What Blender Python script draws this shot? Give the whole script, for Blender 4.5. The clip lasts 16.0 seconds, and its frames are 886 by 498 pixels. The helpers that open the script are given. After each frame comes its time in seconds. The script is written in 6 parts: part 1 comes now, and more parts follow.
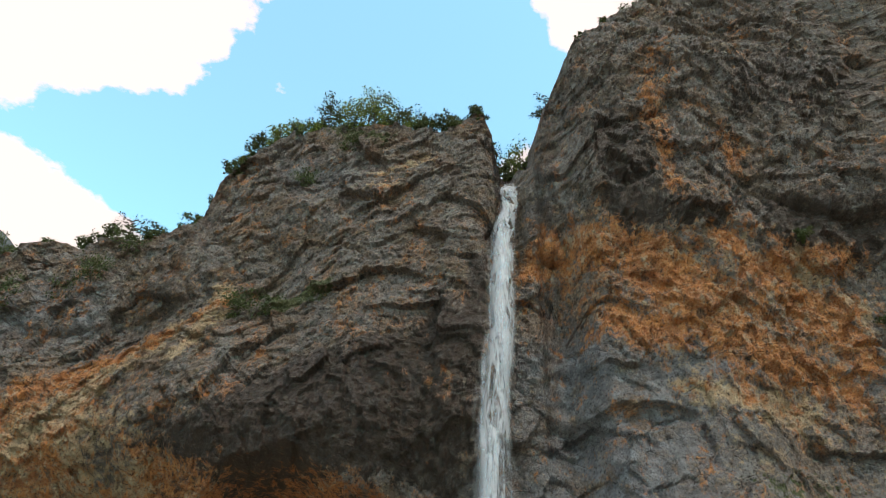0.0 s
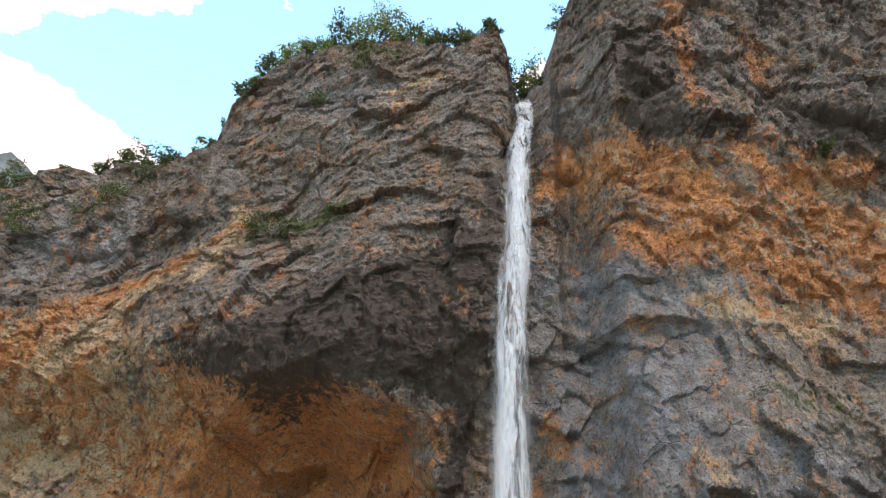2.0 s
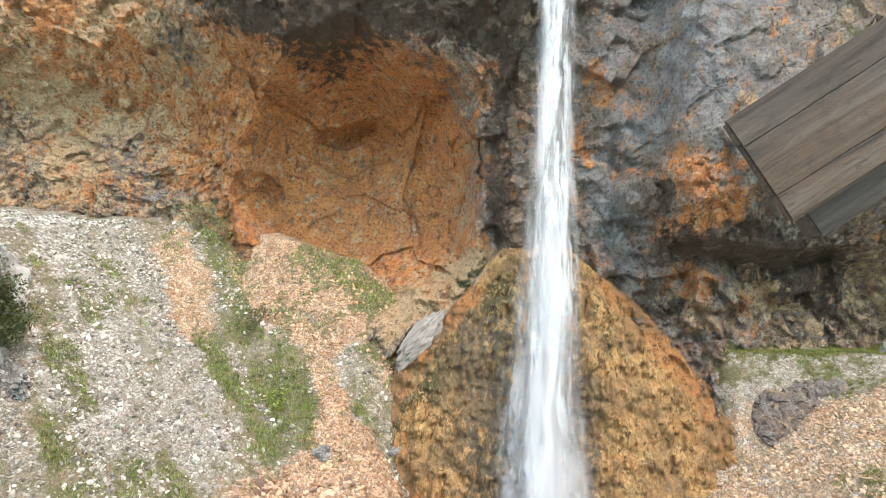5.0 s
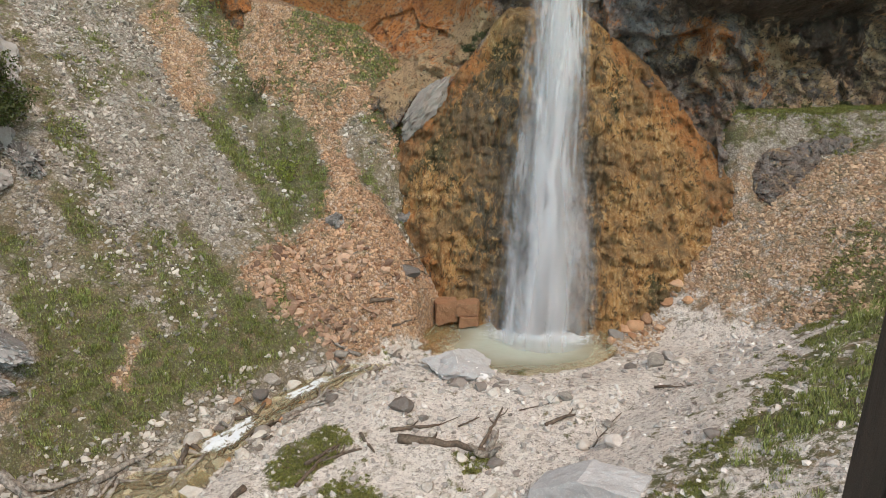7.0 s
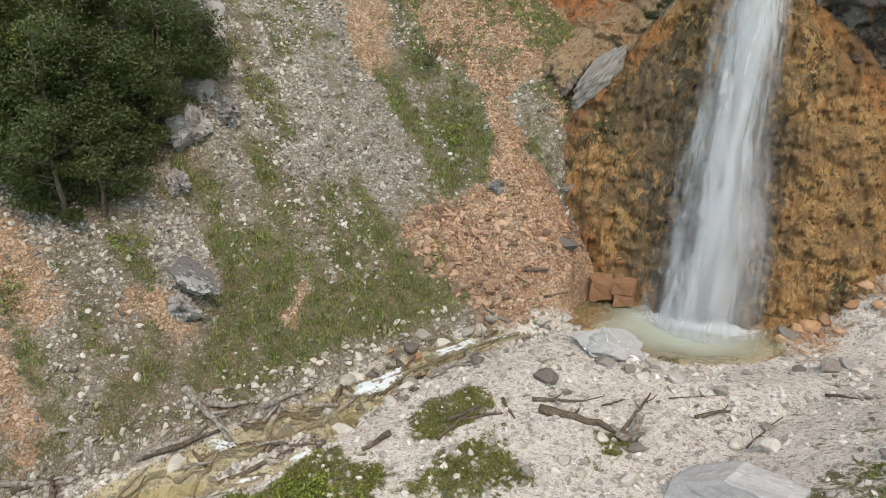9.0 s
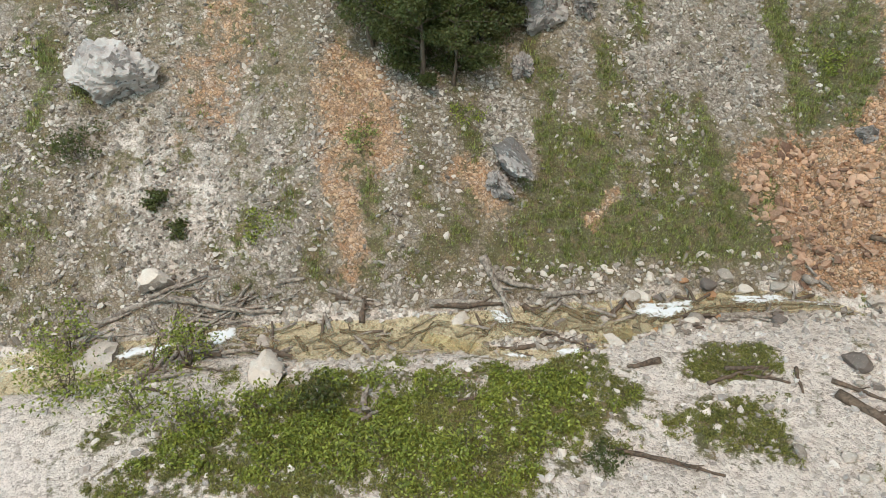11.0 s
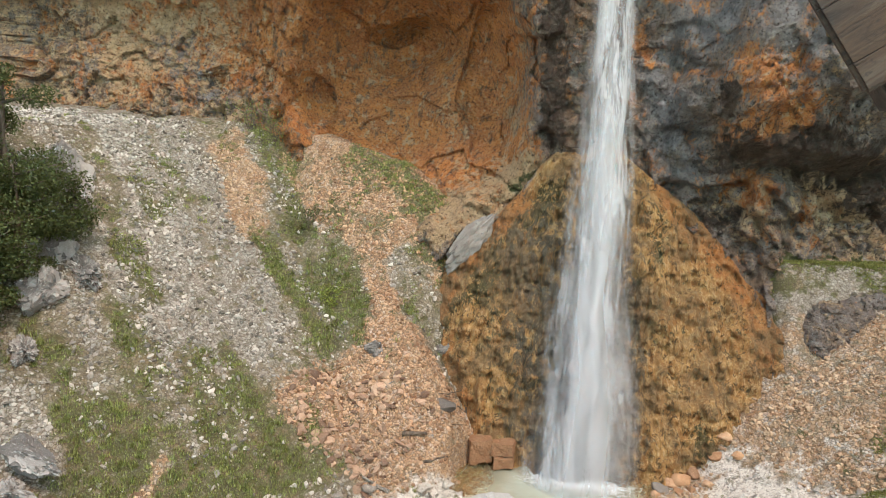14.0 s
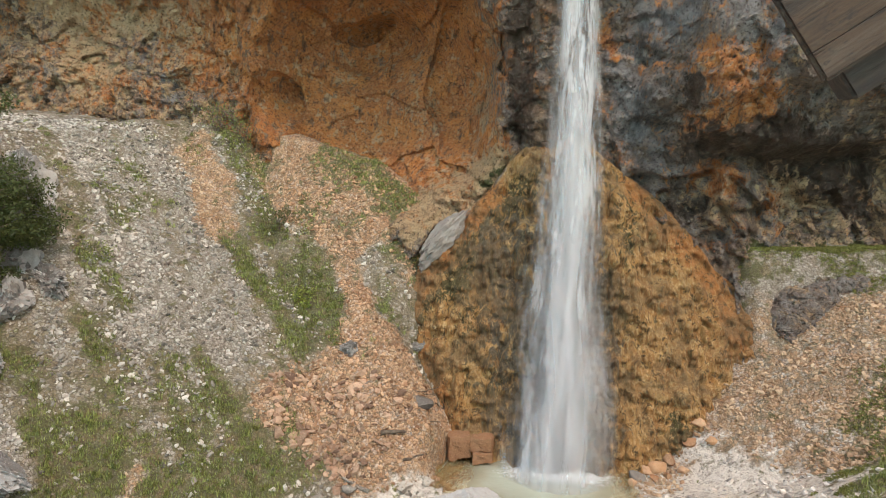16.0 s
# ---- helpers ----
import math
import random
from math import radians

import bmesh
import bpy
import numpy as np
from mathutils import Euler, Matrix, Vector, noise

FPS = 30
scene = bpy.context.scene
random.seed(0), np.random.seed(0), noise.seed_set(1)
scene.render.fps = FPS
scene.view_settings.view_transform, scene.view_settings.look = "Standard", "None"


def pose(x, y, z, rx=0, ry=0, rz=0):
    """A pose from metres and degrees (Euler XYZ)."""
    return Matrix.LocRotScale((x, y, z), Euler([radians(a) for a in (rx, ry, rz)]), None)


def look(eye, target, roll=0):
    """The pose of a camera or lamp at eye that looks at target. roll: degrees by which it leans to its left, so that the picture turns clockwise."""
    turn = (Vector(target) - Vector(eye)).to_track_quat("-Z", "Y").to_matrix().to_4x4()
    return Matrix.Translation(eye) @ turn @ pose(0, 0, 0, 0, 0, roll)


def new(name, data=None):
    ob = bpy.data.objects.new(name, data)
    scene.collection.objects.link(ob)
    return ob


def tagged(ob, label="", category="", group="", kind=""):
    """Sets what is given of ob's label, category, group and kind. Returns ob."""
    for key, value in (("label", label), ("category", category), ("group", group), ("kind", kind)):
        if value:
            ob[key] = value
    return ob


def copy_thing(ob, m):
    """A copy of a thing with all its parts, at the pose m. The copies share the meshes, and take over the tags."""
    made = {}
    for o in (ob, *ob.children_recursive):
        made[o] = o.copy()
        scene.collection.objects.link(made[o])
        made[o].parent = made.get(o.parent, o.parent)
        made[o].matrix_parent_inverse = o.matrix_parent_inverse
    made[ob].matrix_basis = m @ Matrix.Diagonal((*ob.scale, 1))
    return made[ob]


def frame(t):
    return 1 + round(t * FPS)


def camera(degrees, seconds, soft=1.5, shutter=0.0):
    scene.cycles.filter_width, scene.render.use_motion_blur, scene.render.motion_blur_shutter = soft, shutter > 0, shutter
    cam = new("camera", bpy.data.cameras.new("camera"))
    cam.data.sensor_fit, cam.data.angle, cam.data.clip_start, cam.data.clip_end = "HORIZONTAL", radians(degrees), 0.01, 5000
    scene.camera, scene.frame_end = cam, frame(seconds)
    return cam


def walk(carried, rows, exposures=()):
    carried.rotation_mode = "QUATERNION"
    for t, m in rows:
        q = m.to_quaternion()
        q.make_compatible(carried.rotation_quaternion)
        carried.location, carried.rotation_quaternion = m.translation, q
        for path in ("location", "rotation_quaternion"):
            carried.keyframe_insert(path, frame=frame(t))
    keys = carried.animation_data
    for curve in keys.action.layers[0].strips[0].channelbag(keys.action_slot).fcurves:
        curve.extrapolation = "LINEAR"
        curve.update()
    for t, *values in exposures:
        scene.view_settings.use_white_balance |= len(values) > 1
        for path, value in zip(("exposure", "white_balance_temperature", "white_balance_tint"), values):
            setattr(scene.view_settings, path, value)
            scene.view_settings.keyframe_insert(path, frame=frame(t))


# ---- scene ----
EXPOSURES = [(0.0, -1.03, 7650, 25.5), (1.4, -0.79, 7550, 30.5), (2.0, -0.46, 7500, 35.5), (2.5, -0.18, 7250, 31.0), (3.5, 0.38, 7300, 31.5), (4.2, 0.43, 7600, 30.5), (5.0, 0.24, 7800, 30.3), (7.4, -0.81, 8300, 32.3), (8.2, -0.81, 8300, 32.3), (9.0, -0.7, 8000, 29.3), (12.0, -0.7, 8000, 27.3), (13.5, -0.53, 8300, 30.3), (14.5, -0.33, 8300, 31.3), (15.3, -0.4, 8400, 31.3), (16.0, -0.55, 8500, 32.3)]
cam = camera(66.00, 16.0, soft=0.75)

# the camera is held in the hand, high on a wooden lookout: seconds, rise, sidestep, turn, tilt, lean
WAY = [
    (0.0, -0.020, 0.360, 0.98, 34.83, 2.84),
    (0.5, -0.020, 0.355, 1.67, 34.25, 2.87),
    (1.0, -0.020, 0.350, 1.81, 32.47, 2.67),
    (1.5, -0.020, 0.345, 2.07, 30.26, 2.53),
    (2.0, -0.020, 0.340, 2.16, 28.06, 2.47),
    (2.5, -0.020, 0.320, 3.30, 24.95, 2.75),
    (3.0, -0.020, 0.300, 4.06, 20.49, 2.13),
    (3.5, -0.020, 0.280, 6.24, 16.83, 2.54),
    (4.0, -0.025, 0.240, 6.49, 13.27, 1.88),
    (4.5, -0.015, 0.160, 5.65, 7.10, 1.43),
    (5.0, -0.004, 0.060, 4.89, -0.34, 1.36),
    (5.2, -0.000, 0.020, 4.68, -3.60, 1.11),
    (6.25, -0.000, 0.000, 5.20, -15.60, 1.20),
    (7.3, -0.000, 0.000, 4.88, -19.96, -0.82),
    (7.5, -0.000, 0.000, 3.31, -18.93, -0.63),
    (7.6, -0.000, 0.000, 2.50, -18.39, -1.00),
    (8.0, -0.000, 0.000, 3.76, -18.74, -0.18),
    (8.5, -0.000, 0.000, 10.42, -20.63, -0.43),
    (9.0, -0.000, 0.000, 19.24, -22.19, 0.00),
    (9.5, -0.000, 0.000, 28.36, -25.18, 1.44),
    (9.7, -0.000, 0.000, 35.01, -26.30, 0.26),
    (10.5, -0.000, 0.000, 47.50, -30.80, 2.20),
    (11.2, -0.000, 0.000, 47.00, -30.90, 2.60),
    (11.8, -0.000, 0.000, 41.57, -28.88, 2.39),
    (12.0, -0.000, 0.000, 37.53, -27.67, 3.10),
    (12.5, -0.000, 0.000, 25.72, -24.04, 5.93),
    (13.0, -0.000, 0.000, 16.71, -18.91, 4.66),
    (13.4, -0.000, 0.000, 13.01, -13.89, 1.98),
    (13.5, -0.000, 0.000, 12.42, -12.77, 1.80),
    (14.0, -0.000, 0.000, 8.88, -8.50, 2.12),
    (14.5, -0.000, 0.000, 7.09, -9.19, 1.67),
    (15.0, -0.000, 0.000, 7.50, -10.64, 0.64),
    (15.5, -0.000, 0.000, 7.47, -11.90, 0.42),
    (16.0, -0.000, 0.000, 6.57, -8.68, 0.75),
]
EYE = 21.0


def held(side, rise, turn, tilt, lean):
    return pose(side, 0, EYE + rise, 90 + tilt, 0, turn) @ pose(0, 0, 0, 0, 0, lean)


walk(cam, [(t, held(*row)) for t, *row in WAY], exposures=EXPOSURES)

# ---- sky and sun: bright broken cloud, no hard shadows ----
SUN_EL, SUN_AZ = radians(53), radians(142)
world = bpy.data.worlds.new("sky")
scene.world = world
world.use_nodes = True
wt = world.node_tree
wt.nodes.clear()
w_out = wt.nodes.new("ShaderNodeOutputWorld")
w_bg = wt.nodes.new("ShaderNodeBackground")
w_sky = wt.nodes.new("ShaderNodeTexSky")
w_sky.sky_type, w_sky.sun_disc = "NISHITA", False
w_sky.sun_elevation, w_sky.sun_rotation = SUN_EL, SUN_AZ
w_sky.air_density, w_sky.dust_density, w_sky.altitude = 1.0, 1.0, 1000
w_co = wt.nodes.new("ShaderNodeTexCoord")
w_map = wt.nodes.new("ShaderNodeMapping")
w_map.inputs["Location"].default_value = (0.35, 0.1, 0.2)
w_map.inputs["Scale"].default_value = (1.0, 1.0, 1.7)
w_noise = wt.nodes.new("ShaderNodeTexNoise")
w_noise.inputs["Scale"].default_value, w_noise.inputs["Detail"].default_value = 6.5, 10
w_noise.inputs["Roughness"].default_value = 0.58
w_ramp = wt.nodes.new("ShaderNodeValToRGB")
w_ramp.color_ramp.elements[0].position, w_ramp.color_ramp.elements[1].position = 0.50, 0.60
w_ramp.color_ramp.elements[0].color = (0.10, 0.10, 0.10, 1)
w_mix = wt.nodes.new("ShaderNodeMix")
w_mix.data_type = "RGBA"
[i for i in w_mix.inputs if i.type == "RGBA"][1].default_value = (23.0, 23.2, 23.6, 1)
wt.links.new(w_co.outputs["Generated"], w_map.inputs["Vector"])
wt.links.new(w_map.outputs["Vector"], w_noise.inputs["Vector"])
w_wisp = wt.nodes.new("ShaderNodeMath")
w_wisp.operation = "MULTIPLY_ADD"
# offset adds cloud over the unseen sky too, to whiten the light
w_wisp.inputs[1].default_value, w_wisp.inputs[2].default_value = 1.7, -0.27
wt.links.new(w_noise.outputs["Fac"], w_wisp.inputs[0])
w_sum = w_wisp.outputs[0]
# heaps of cloud high up and over the ridge, clear blue between
for heap, wide, high in (((-0.52, 0.50, 0.70), 0.24, 0.26), ((-0.41, 0.54, 0.73), 0.19, 0.26), ((-0.32, 0.56, 0.77), 0.12, 0.26), ((-0.38, 0.61, 0.69), 0.06, 0.20), ((-0.58, 0.68, 0.46), 0.20, 0.30), ((-0.49, 0.72, 0.49), 0.12, 0.26),
                         ((-0.44, 0.75, 0.50), 0.08, 0.20), ((-0.56, 0.63, 0.54), 0.045, 0.20), ((-0.25, 0.65, 0.72), 0.03, 0.20), ((0.17, 0.58, 0.80), 0.09, 0.28), ((-0.47, 0.64, 0.61), 0.12, -0.34), ((-0.16, 0.64, 0.75), 0.22, -0.36), ((-0.33, 0.71, 0.62), 0.20, -0.38), ((-0.01, 0.64, 0.77), 0.22, -0.34), ((0.09, 0.64, 0.76), 0.15, -0.30), ((-0.08, 0.60, 0.79), 0.14, -0.25), ((-0.44, 0.67, 0.60), 0.11, -0.3), ((-0.52, 0.70, 0.50), 0.12, 0.22)):
    w_far = wt.nodes.new("ShaderNodeVectorMath")
    w_far.operation = "DISTANCE"
    w_far.inputs[1].default_value = heap
    wt.links.new(w_co.outputs["Generated"], w_far.inputs[0])
    w_soft = wt.nodes.new("ShaderNodeMapRange")
    w_soft.interpolation_type = "SMOOTHSTEP"
    for key, value in (("From Min", wide), ("From Max", 0.0), ("To Min", 0.0), ("To Max", high)):
        w_soft.inputs[key].default_value = value
    wt.links.new(w_far.outputs["Value"], w_soft.inputs["Value"])
    w_add = wt.nodes.new("ShaderNodeMath")
    w_add.operation = "ADD"
    wt.links.new(w_sum, w_add.inputs[0])
    wt.links.new(w_soft.outputs["Result"], w_add.inputs[1])
    w_sum = w_add.outputs[0]
wt.links.new(w_sum, w_ramp.inputs["Fac"])
wt.links.new(w_ramp.outputs["Color"], w_mix.inputs["Factor"])
w_gain = wt.nodes.new("ShaderNodeMix")
w_gain.data_type, w_gain.blend_type = "RGBA", "MULTIPLY"
MIX_A = [i for i in w_gain.inputs if i.type == "RGBA"]
w_gain.inputs["Factor"].default_value = 1.0
MIX_A[1].default_value = (6.0, 14.2, 12.4, 1)
wt.links.new(w_sky.outputs["Color"], MIX_A[0])
wt.links.new([o for o in w_gain.outputs if o.type == "RGBA"][0], [i for i in w_mix.inputs if i.type == "RGBA"][0])
wt.links.new([o for o in w_mix.outputs if o.type == "RGBA"][0], w_bg.inputs["Color"])
w_bg.inputs["Strength"].default_value = 0.093
wt.links.new(w_bg.outputs["Background"], w_out.inputs["Surface"])

sun = new("sun", bpy.data.lights.new("sun", "SUN"))
sun.data.energy, sun.data.angle, sun.data.color = 2.9, radians(12), (1.0, 0.89, 0.75)
sun.matrix_world = look((0, 0, 0), (-math.sin(SUN_AZ) * math.cos(SUN_EL), -math.cos(SUN_AZ) * math.cos(SUN_EL), -math.sin(SUN_EL)))

# ---- the lie of the land, as plain functions of the plan ----
def lattice(ix, iy, iz, seed):
    h = (ix * 374761393 + iy * 668265263 + iz * 2147483647 + seed * 1274126177) & 0xFFFFFFFF
    h = ((h ^ (h >> 13)) * 1274126177) & 0xFFFFFFFF
    return ((h ^ (h >> 16)) & 0xFFFF) / 65535.0


def vnoise(x, y, z, seed=0):
    """Smooth noise between -1 and 1 at arrays of places."""
    fx, fy, fz = np.floor(x), np.floor(y), np.floor(z)
    ix, iy, iz = fx.astype(np.int64), fy.astype(np.int64), fz.astype(np.int64)
    u, v, w = x - fx, y - fy, z - fz
    u, v, w = u * u * (3 - 2 * u), v * v * (3 - 2 * v), w * w * (3 - 2 * w)
    out = 0
    for a in (0, 1):
        for b in (0, 1):
            for c in (0, 1):
                out = out + (u if a else 1 - u) * (v if b else 1 - v) * (w if c else 1 - w) * lattice(ix + a, iy + b, iz + c, seed)
    return out * 2 - 1


def fbm(x, y, z, size, octaves=4, rough=0.5, seed=0, ridged=False):
    total, amp, norm = 0, 1.0, 0
    for k in range(octaves):
        f = 2.03 ** k / size
        n = vnoise(x * f + 7.3 * k, y * f + 3.1 * k, z * f + 5.7 * k, seed + k)
        total = total + amp * (1 - 2 * np.abs(n) if ridged else n)
        norm += amp
        amp *= rough
    return total / norm


def facets(u, v, size, step, tilt, seed):
    """Broken rock: the plane is split into cells, each one set in or out and tipped its own way."""
    u, v = u / size, v / size
    iu, iv = np.floor(u).astype(np.int64), np.floor(v).astype(np.int64)
    best, out, second = np.full(u.shape, 9.0), np.zeros(u.shape), np.full(u.shape, 9.0)
    for a in (-1, 0, 1):
        for b in (-1, 0, 1):
            h = [lattice(iu + a, iv + b, iu * 0, seed + k) for k in (0, 11, 23, 37, 53)]
            du, dv = u - (iu + a + h[0]), v - (iv + b + h[1])
            d = np.abs(du) * 0.7 + np.abs(dv) * 0.7 + 0.5 * np.hypot(du, dv)
            near = d < best
            second = np.where(near, best, np.minimum(second, d))
            best = np.where(near, d, best)
            out = np.where(near, step * (h[2] - 0.5) + size * tilt * (du * (h[3] - 0.5) + dv * (h[4] - 0.35)), out)
    return out + 0.05 * step * (1 - smooth(0.0, 0.08, second - best))


def smooth(a, b, v):
    v = np.clip((v - a) / (b - a), 0, 1)
    return v * v * (3 - 2 * v)


def lens(x, z, cx, cz, rx, rz, turn=0.0):
    """1 in the middle of an oval, 0 at its rim and beyond."""
    c, s = math.cos(radians(turn)), math.sin(radians(turn))
    u, v = ((x - cx) * c + (z - cz) * s) / rx, (-(x - cx) * s + (z - cz) * c) / rz
    return np.clip(1 - u * u - v * v, 0, 1)


def strokes(x, y, rows):
    """How strongly brushed bands cover a plan or a face: each row is a line's two ends, its half width and its strength."""
    bare = np.ones(np.shape(x))
    for x1, y1, x2, y2, wide, strong in rows:
        lx, ly = x2 - x1, y2 - y1
        k = np.clip(((x - x1) * lx + (y - y1) * ly) / (lx * lx + ly * ly + 1e-6), 0, 1)
        d = np.hypot(x - x1 - k * lx, y - y1 - k * ly) / wide
        bare = bare * (1 - strong * smooth(1.9, 0.0, d))
    return 1 - bare


def stream_mid(d):
    """How far from the bank's line the stream runs, d metres below the pool."""
    return np.interp(d, [-4, 3, 6, 9, 13, 16, 19, 22, 29, 34, 38, 42, 60], [-1.9, -1.7, -0.95, -0.7, -0.8, -1.2, -0.9, -0.6, -0.3, 0.1, 0.1, -1.6, -3])


def stream_half(d):
    return np.interp(d, [-4, 3, 9, 12, 14.5, 17, 19, 22, 25, 33, 36, 40, 60], [1.1, 1.1, 1.05, 1.1, 2.0, 2.0, 1.3, 1.8, 2.9, 2.9, 2.0, 1.7, 2.2])


def branch_mid(d):
    """A side arm of the stream round a mossy island."""
    return np.interp(d, [15, 18, 20, 22, 25, 27], [-2.4, -3.6, -4.0, -3.8, -2.4, -1.4])


BANK, BANK_AT = (-0.81, 0.586), 30.3      # the far bank of the stream, and how far out it runs
RIGHT, RIGHT_AT = (0.75, 0.66), 36.9      # foot of the right-hand scree


def foot_y(x):
    """The foot of the cliff: it bends away to the left and has a bay on the right."""
    return np.interp(x, [-120, -80, -55, -40, -28, -18, -8, 0, 6, 12, 20, 30, 45, 70, 100],
                     [40, 56, 61, 60, 57.5, 54, 51.5, 50, 49.5, 50.5, 53, 55, 53, 44, 25])


def rim_z(x):
    """The cliff's upper edge."""
    return np.interp(x, [-120, -60, -49.6, -46.9, -38.9, -31.2, -29.6, -27.7, -26.7, -24.8, -21, -16.9, -10.8, -6.5, -1.9, 2.9, 3.9, 4.7, 5.3, 6.9, 7.7, 8.3, 9.4, 12.2, 16.6, 20.5, 26.2, 36, 70, 110],
                     [58, 60, 61, 62.6, 62.4, 61.8, 63.8, 66.3, 71, 74.5, 77, 78, 79.3, 77.4, 76.2, 78.6, 76, 70, 67.6, 67.3, 67.7, 72, 77, 83.5, 88.5, 93, 99, 105, 108, 108])


def cliff_y(x, z, rough=True):
    """How far ahead the cliff's face stands at a breadth x and a height z."""
    x, z = np.asarray(x, float), np.asarray(z, float)
    y = foot_y(x) + 0.05 * z
    right = smooth(5, 10, x)
    y = y + (1 - right) * (0.16 * np.clip(z - 46, 0, 60) - 3.6 * smooth(31, 42, z) - 1.6 * smooth(32, 40, z) * smooth(-2, -7, x) * smooth(58, 44, z))
    y = y - right * (4.5 * smooth(20, 30, z) * smooth(10, 24, x) + 2.5 * smooth(52, 62, z) - 0.05 * np.clip(z - 60, 0, 60))
    # the gully of the fall
    y = y + 2.0 * np.exp(-((x - 5.2) / 1.9) ** 2) * smooth(20, 34, z) + 2.0 * np.exp(-((x - 6.0) / 1.3) ** 2) * smooth(64, 70, z)
    # the hollow beside the fall, with a sharp brow
    if rough:
        wx, wz = x + 1.6 * fbm(x, z, 0 * x, 5, 3, 0.55, 171), z + 1.4 * fbm(x, z, 0 * x, 4, 3, 0.55, 175)
    else:
        wx, wz = x, z
    brow = lens(wx, wz, -12.0, 26.0, 11.0, 11.5, 8)
    y = y + 7.4 * brow ** 0.85 * smooth(11, 17, z)
    y = y + 2.2 * lens(wx, wz, -12.5, 30.5, 9.0, 6.0, 6) ** 1.1
    y = y + 1.8 * np.sqrt(lens(wx, wz, -21.8, 24.8, 2.4, 2.8))
    y = y + 1.4 * lens(wx, wz, -13.4, 29.6, 4.6, 2.2, 4) ** 0.5 + 2.4 * lens(wx, wz, -15.2, 31.0, 2.8, 0.75, 4) ** 0.5 + 2.0 * lens(wx, wz, -5.2, 26.6, 2.9, 6.8) ** 0.5
    # overhangs and ledges on the right-hand wall
    y = y - 3.6 * smooth(20.0, 22.0, wz) * smooth(9.5, 13, x) - 1.6 * lens(wx, wz, 16, 18.2, 3.4, 1.6, -8) ** 0.5 * smooth(10, 12, x) - 1.4 * lens(wx, wz, 23.5, 18.6, 3.0, 1.5, 6) ** 0.5 + 1.2 * lens(wx, wz, 13.5, 40.5, 6, 1.2, 10) ** 0.5 - 1.5 * lens(wx, wz, 11.5, 25.5, 3.0, 1.6, -14) ** 0.5 - 1.3 * lens(wx, wz, 18.5, 26.5, 3.6, 1.5, 10) ** 0.5
    y = y - 2.4 * lens(wx, wz, 36, 63.5, 9, 3.2, 4) ** 0.5 - 1.6 * lens(wx, wz, -35, 57, 13, 6, 8) ** 0.5
    if rough:
        big = fbm(x, y, z, 16, 2, 0.5, 3)
        wu, wv = x + 0.55 * fbm(x, z, y * 0, 3.0, 3, 0.5, 41), z + 0.55 * fbm(x, z, y * 0, 3.0, 3, 0.5, 51)
        su, sv = (0.9 * wu + 0.43 * wv) * 0.55, (-0.43 * wu + 0.9 * wv) * 1.1
        bed = smooth(38, 50, z) * (1 - right)
        slab = np.clip(2.0 * lens(x, z, 15.5, 36, 12, 12), 0, 1) * smooth(25, 31, z)
        deep = smooth(7, 11, x) * smooth(31, 25, z)
        rock = (1 + 0.1 * slab) * facets(x + 0.35 * z + 0.25 * (wu - x), z - 0.25 * x + 0.25 * (wv - z), 5.2, 0.6, 0.36, 5)
        rock = rock + (1 - bed) * (1 - 0.45 * slab + 0.9 * deep) * facets(0.5 * (x + wu), 0.9 * 0.5 * (z + wv) + 0.35 * x, 2.0, 0.26, 0.52, 15) + bed * facets(su, sv, 1.6, 0.18, 0.48, 16)
        rock = rock + (1 - bed) * (1 - 0.7 * slab + 0.8 * deep) * facets(wu - 0.2 * wv, wv, 0.85, 0.13, 0.6, 25) + bed * facets(su, sv, 0.62, 0.13, 0.55, 26) + (1 - 0.8 * slab) * facets(wu + 0.3 * wv, wv, 0.46, 0.09, 0.6, 33)
        rock = rock + (1 - 0.75 * slab) * (0.42 * fbm(x, y, z, 1.6, 4, 0.66, 27) + 0.24 * fbm(x, y, z, 0.7, 1, 0.7, 29))
        fine = fbm(x, y, z, 0.7, 3, 0.6, 21, True)
        calm = 1 - 0.62 * smooth(0.3, 0.7, brow)
        y = y + 2.6 * big + calm * (rock + 0.16 * fine)
    return y


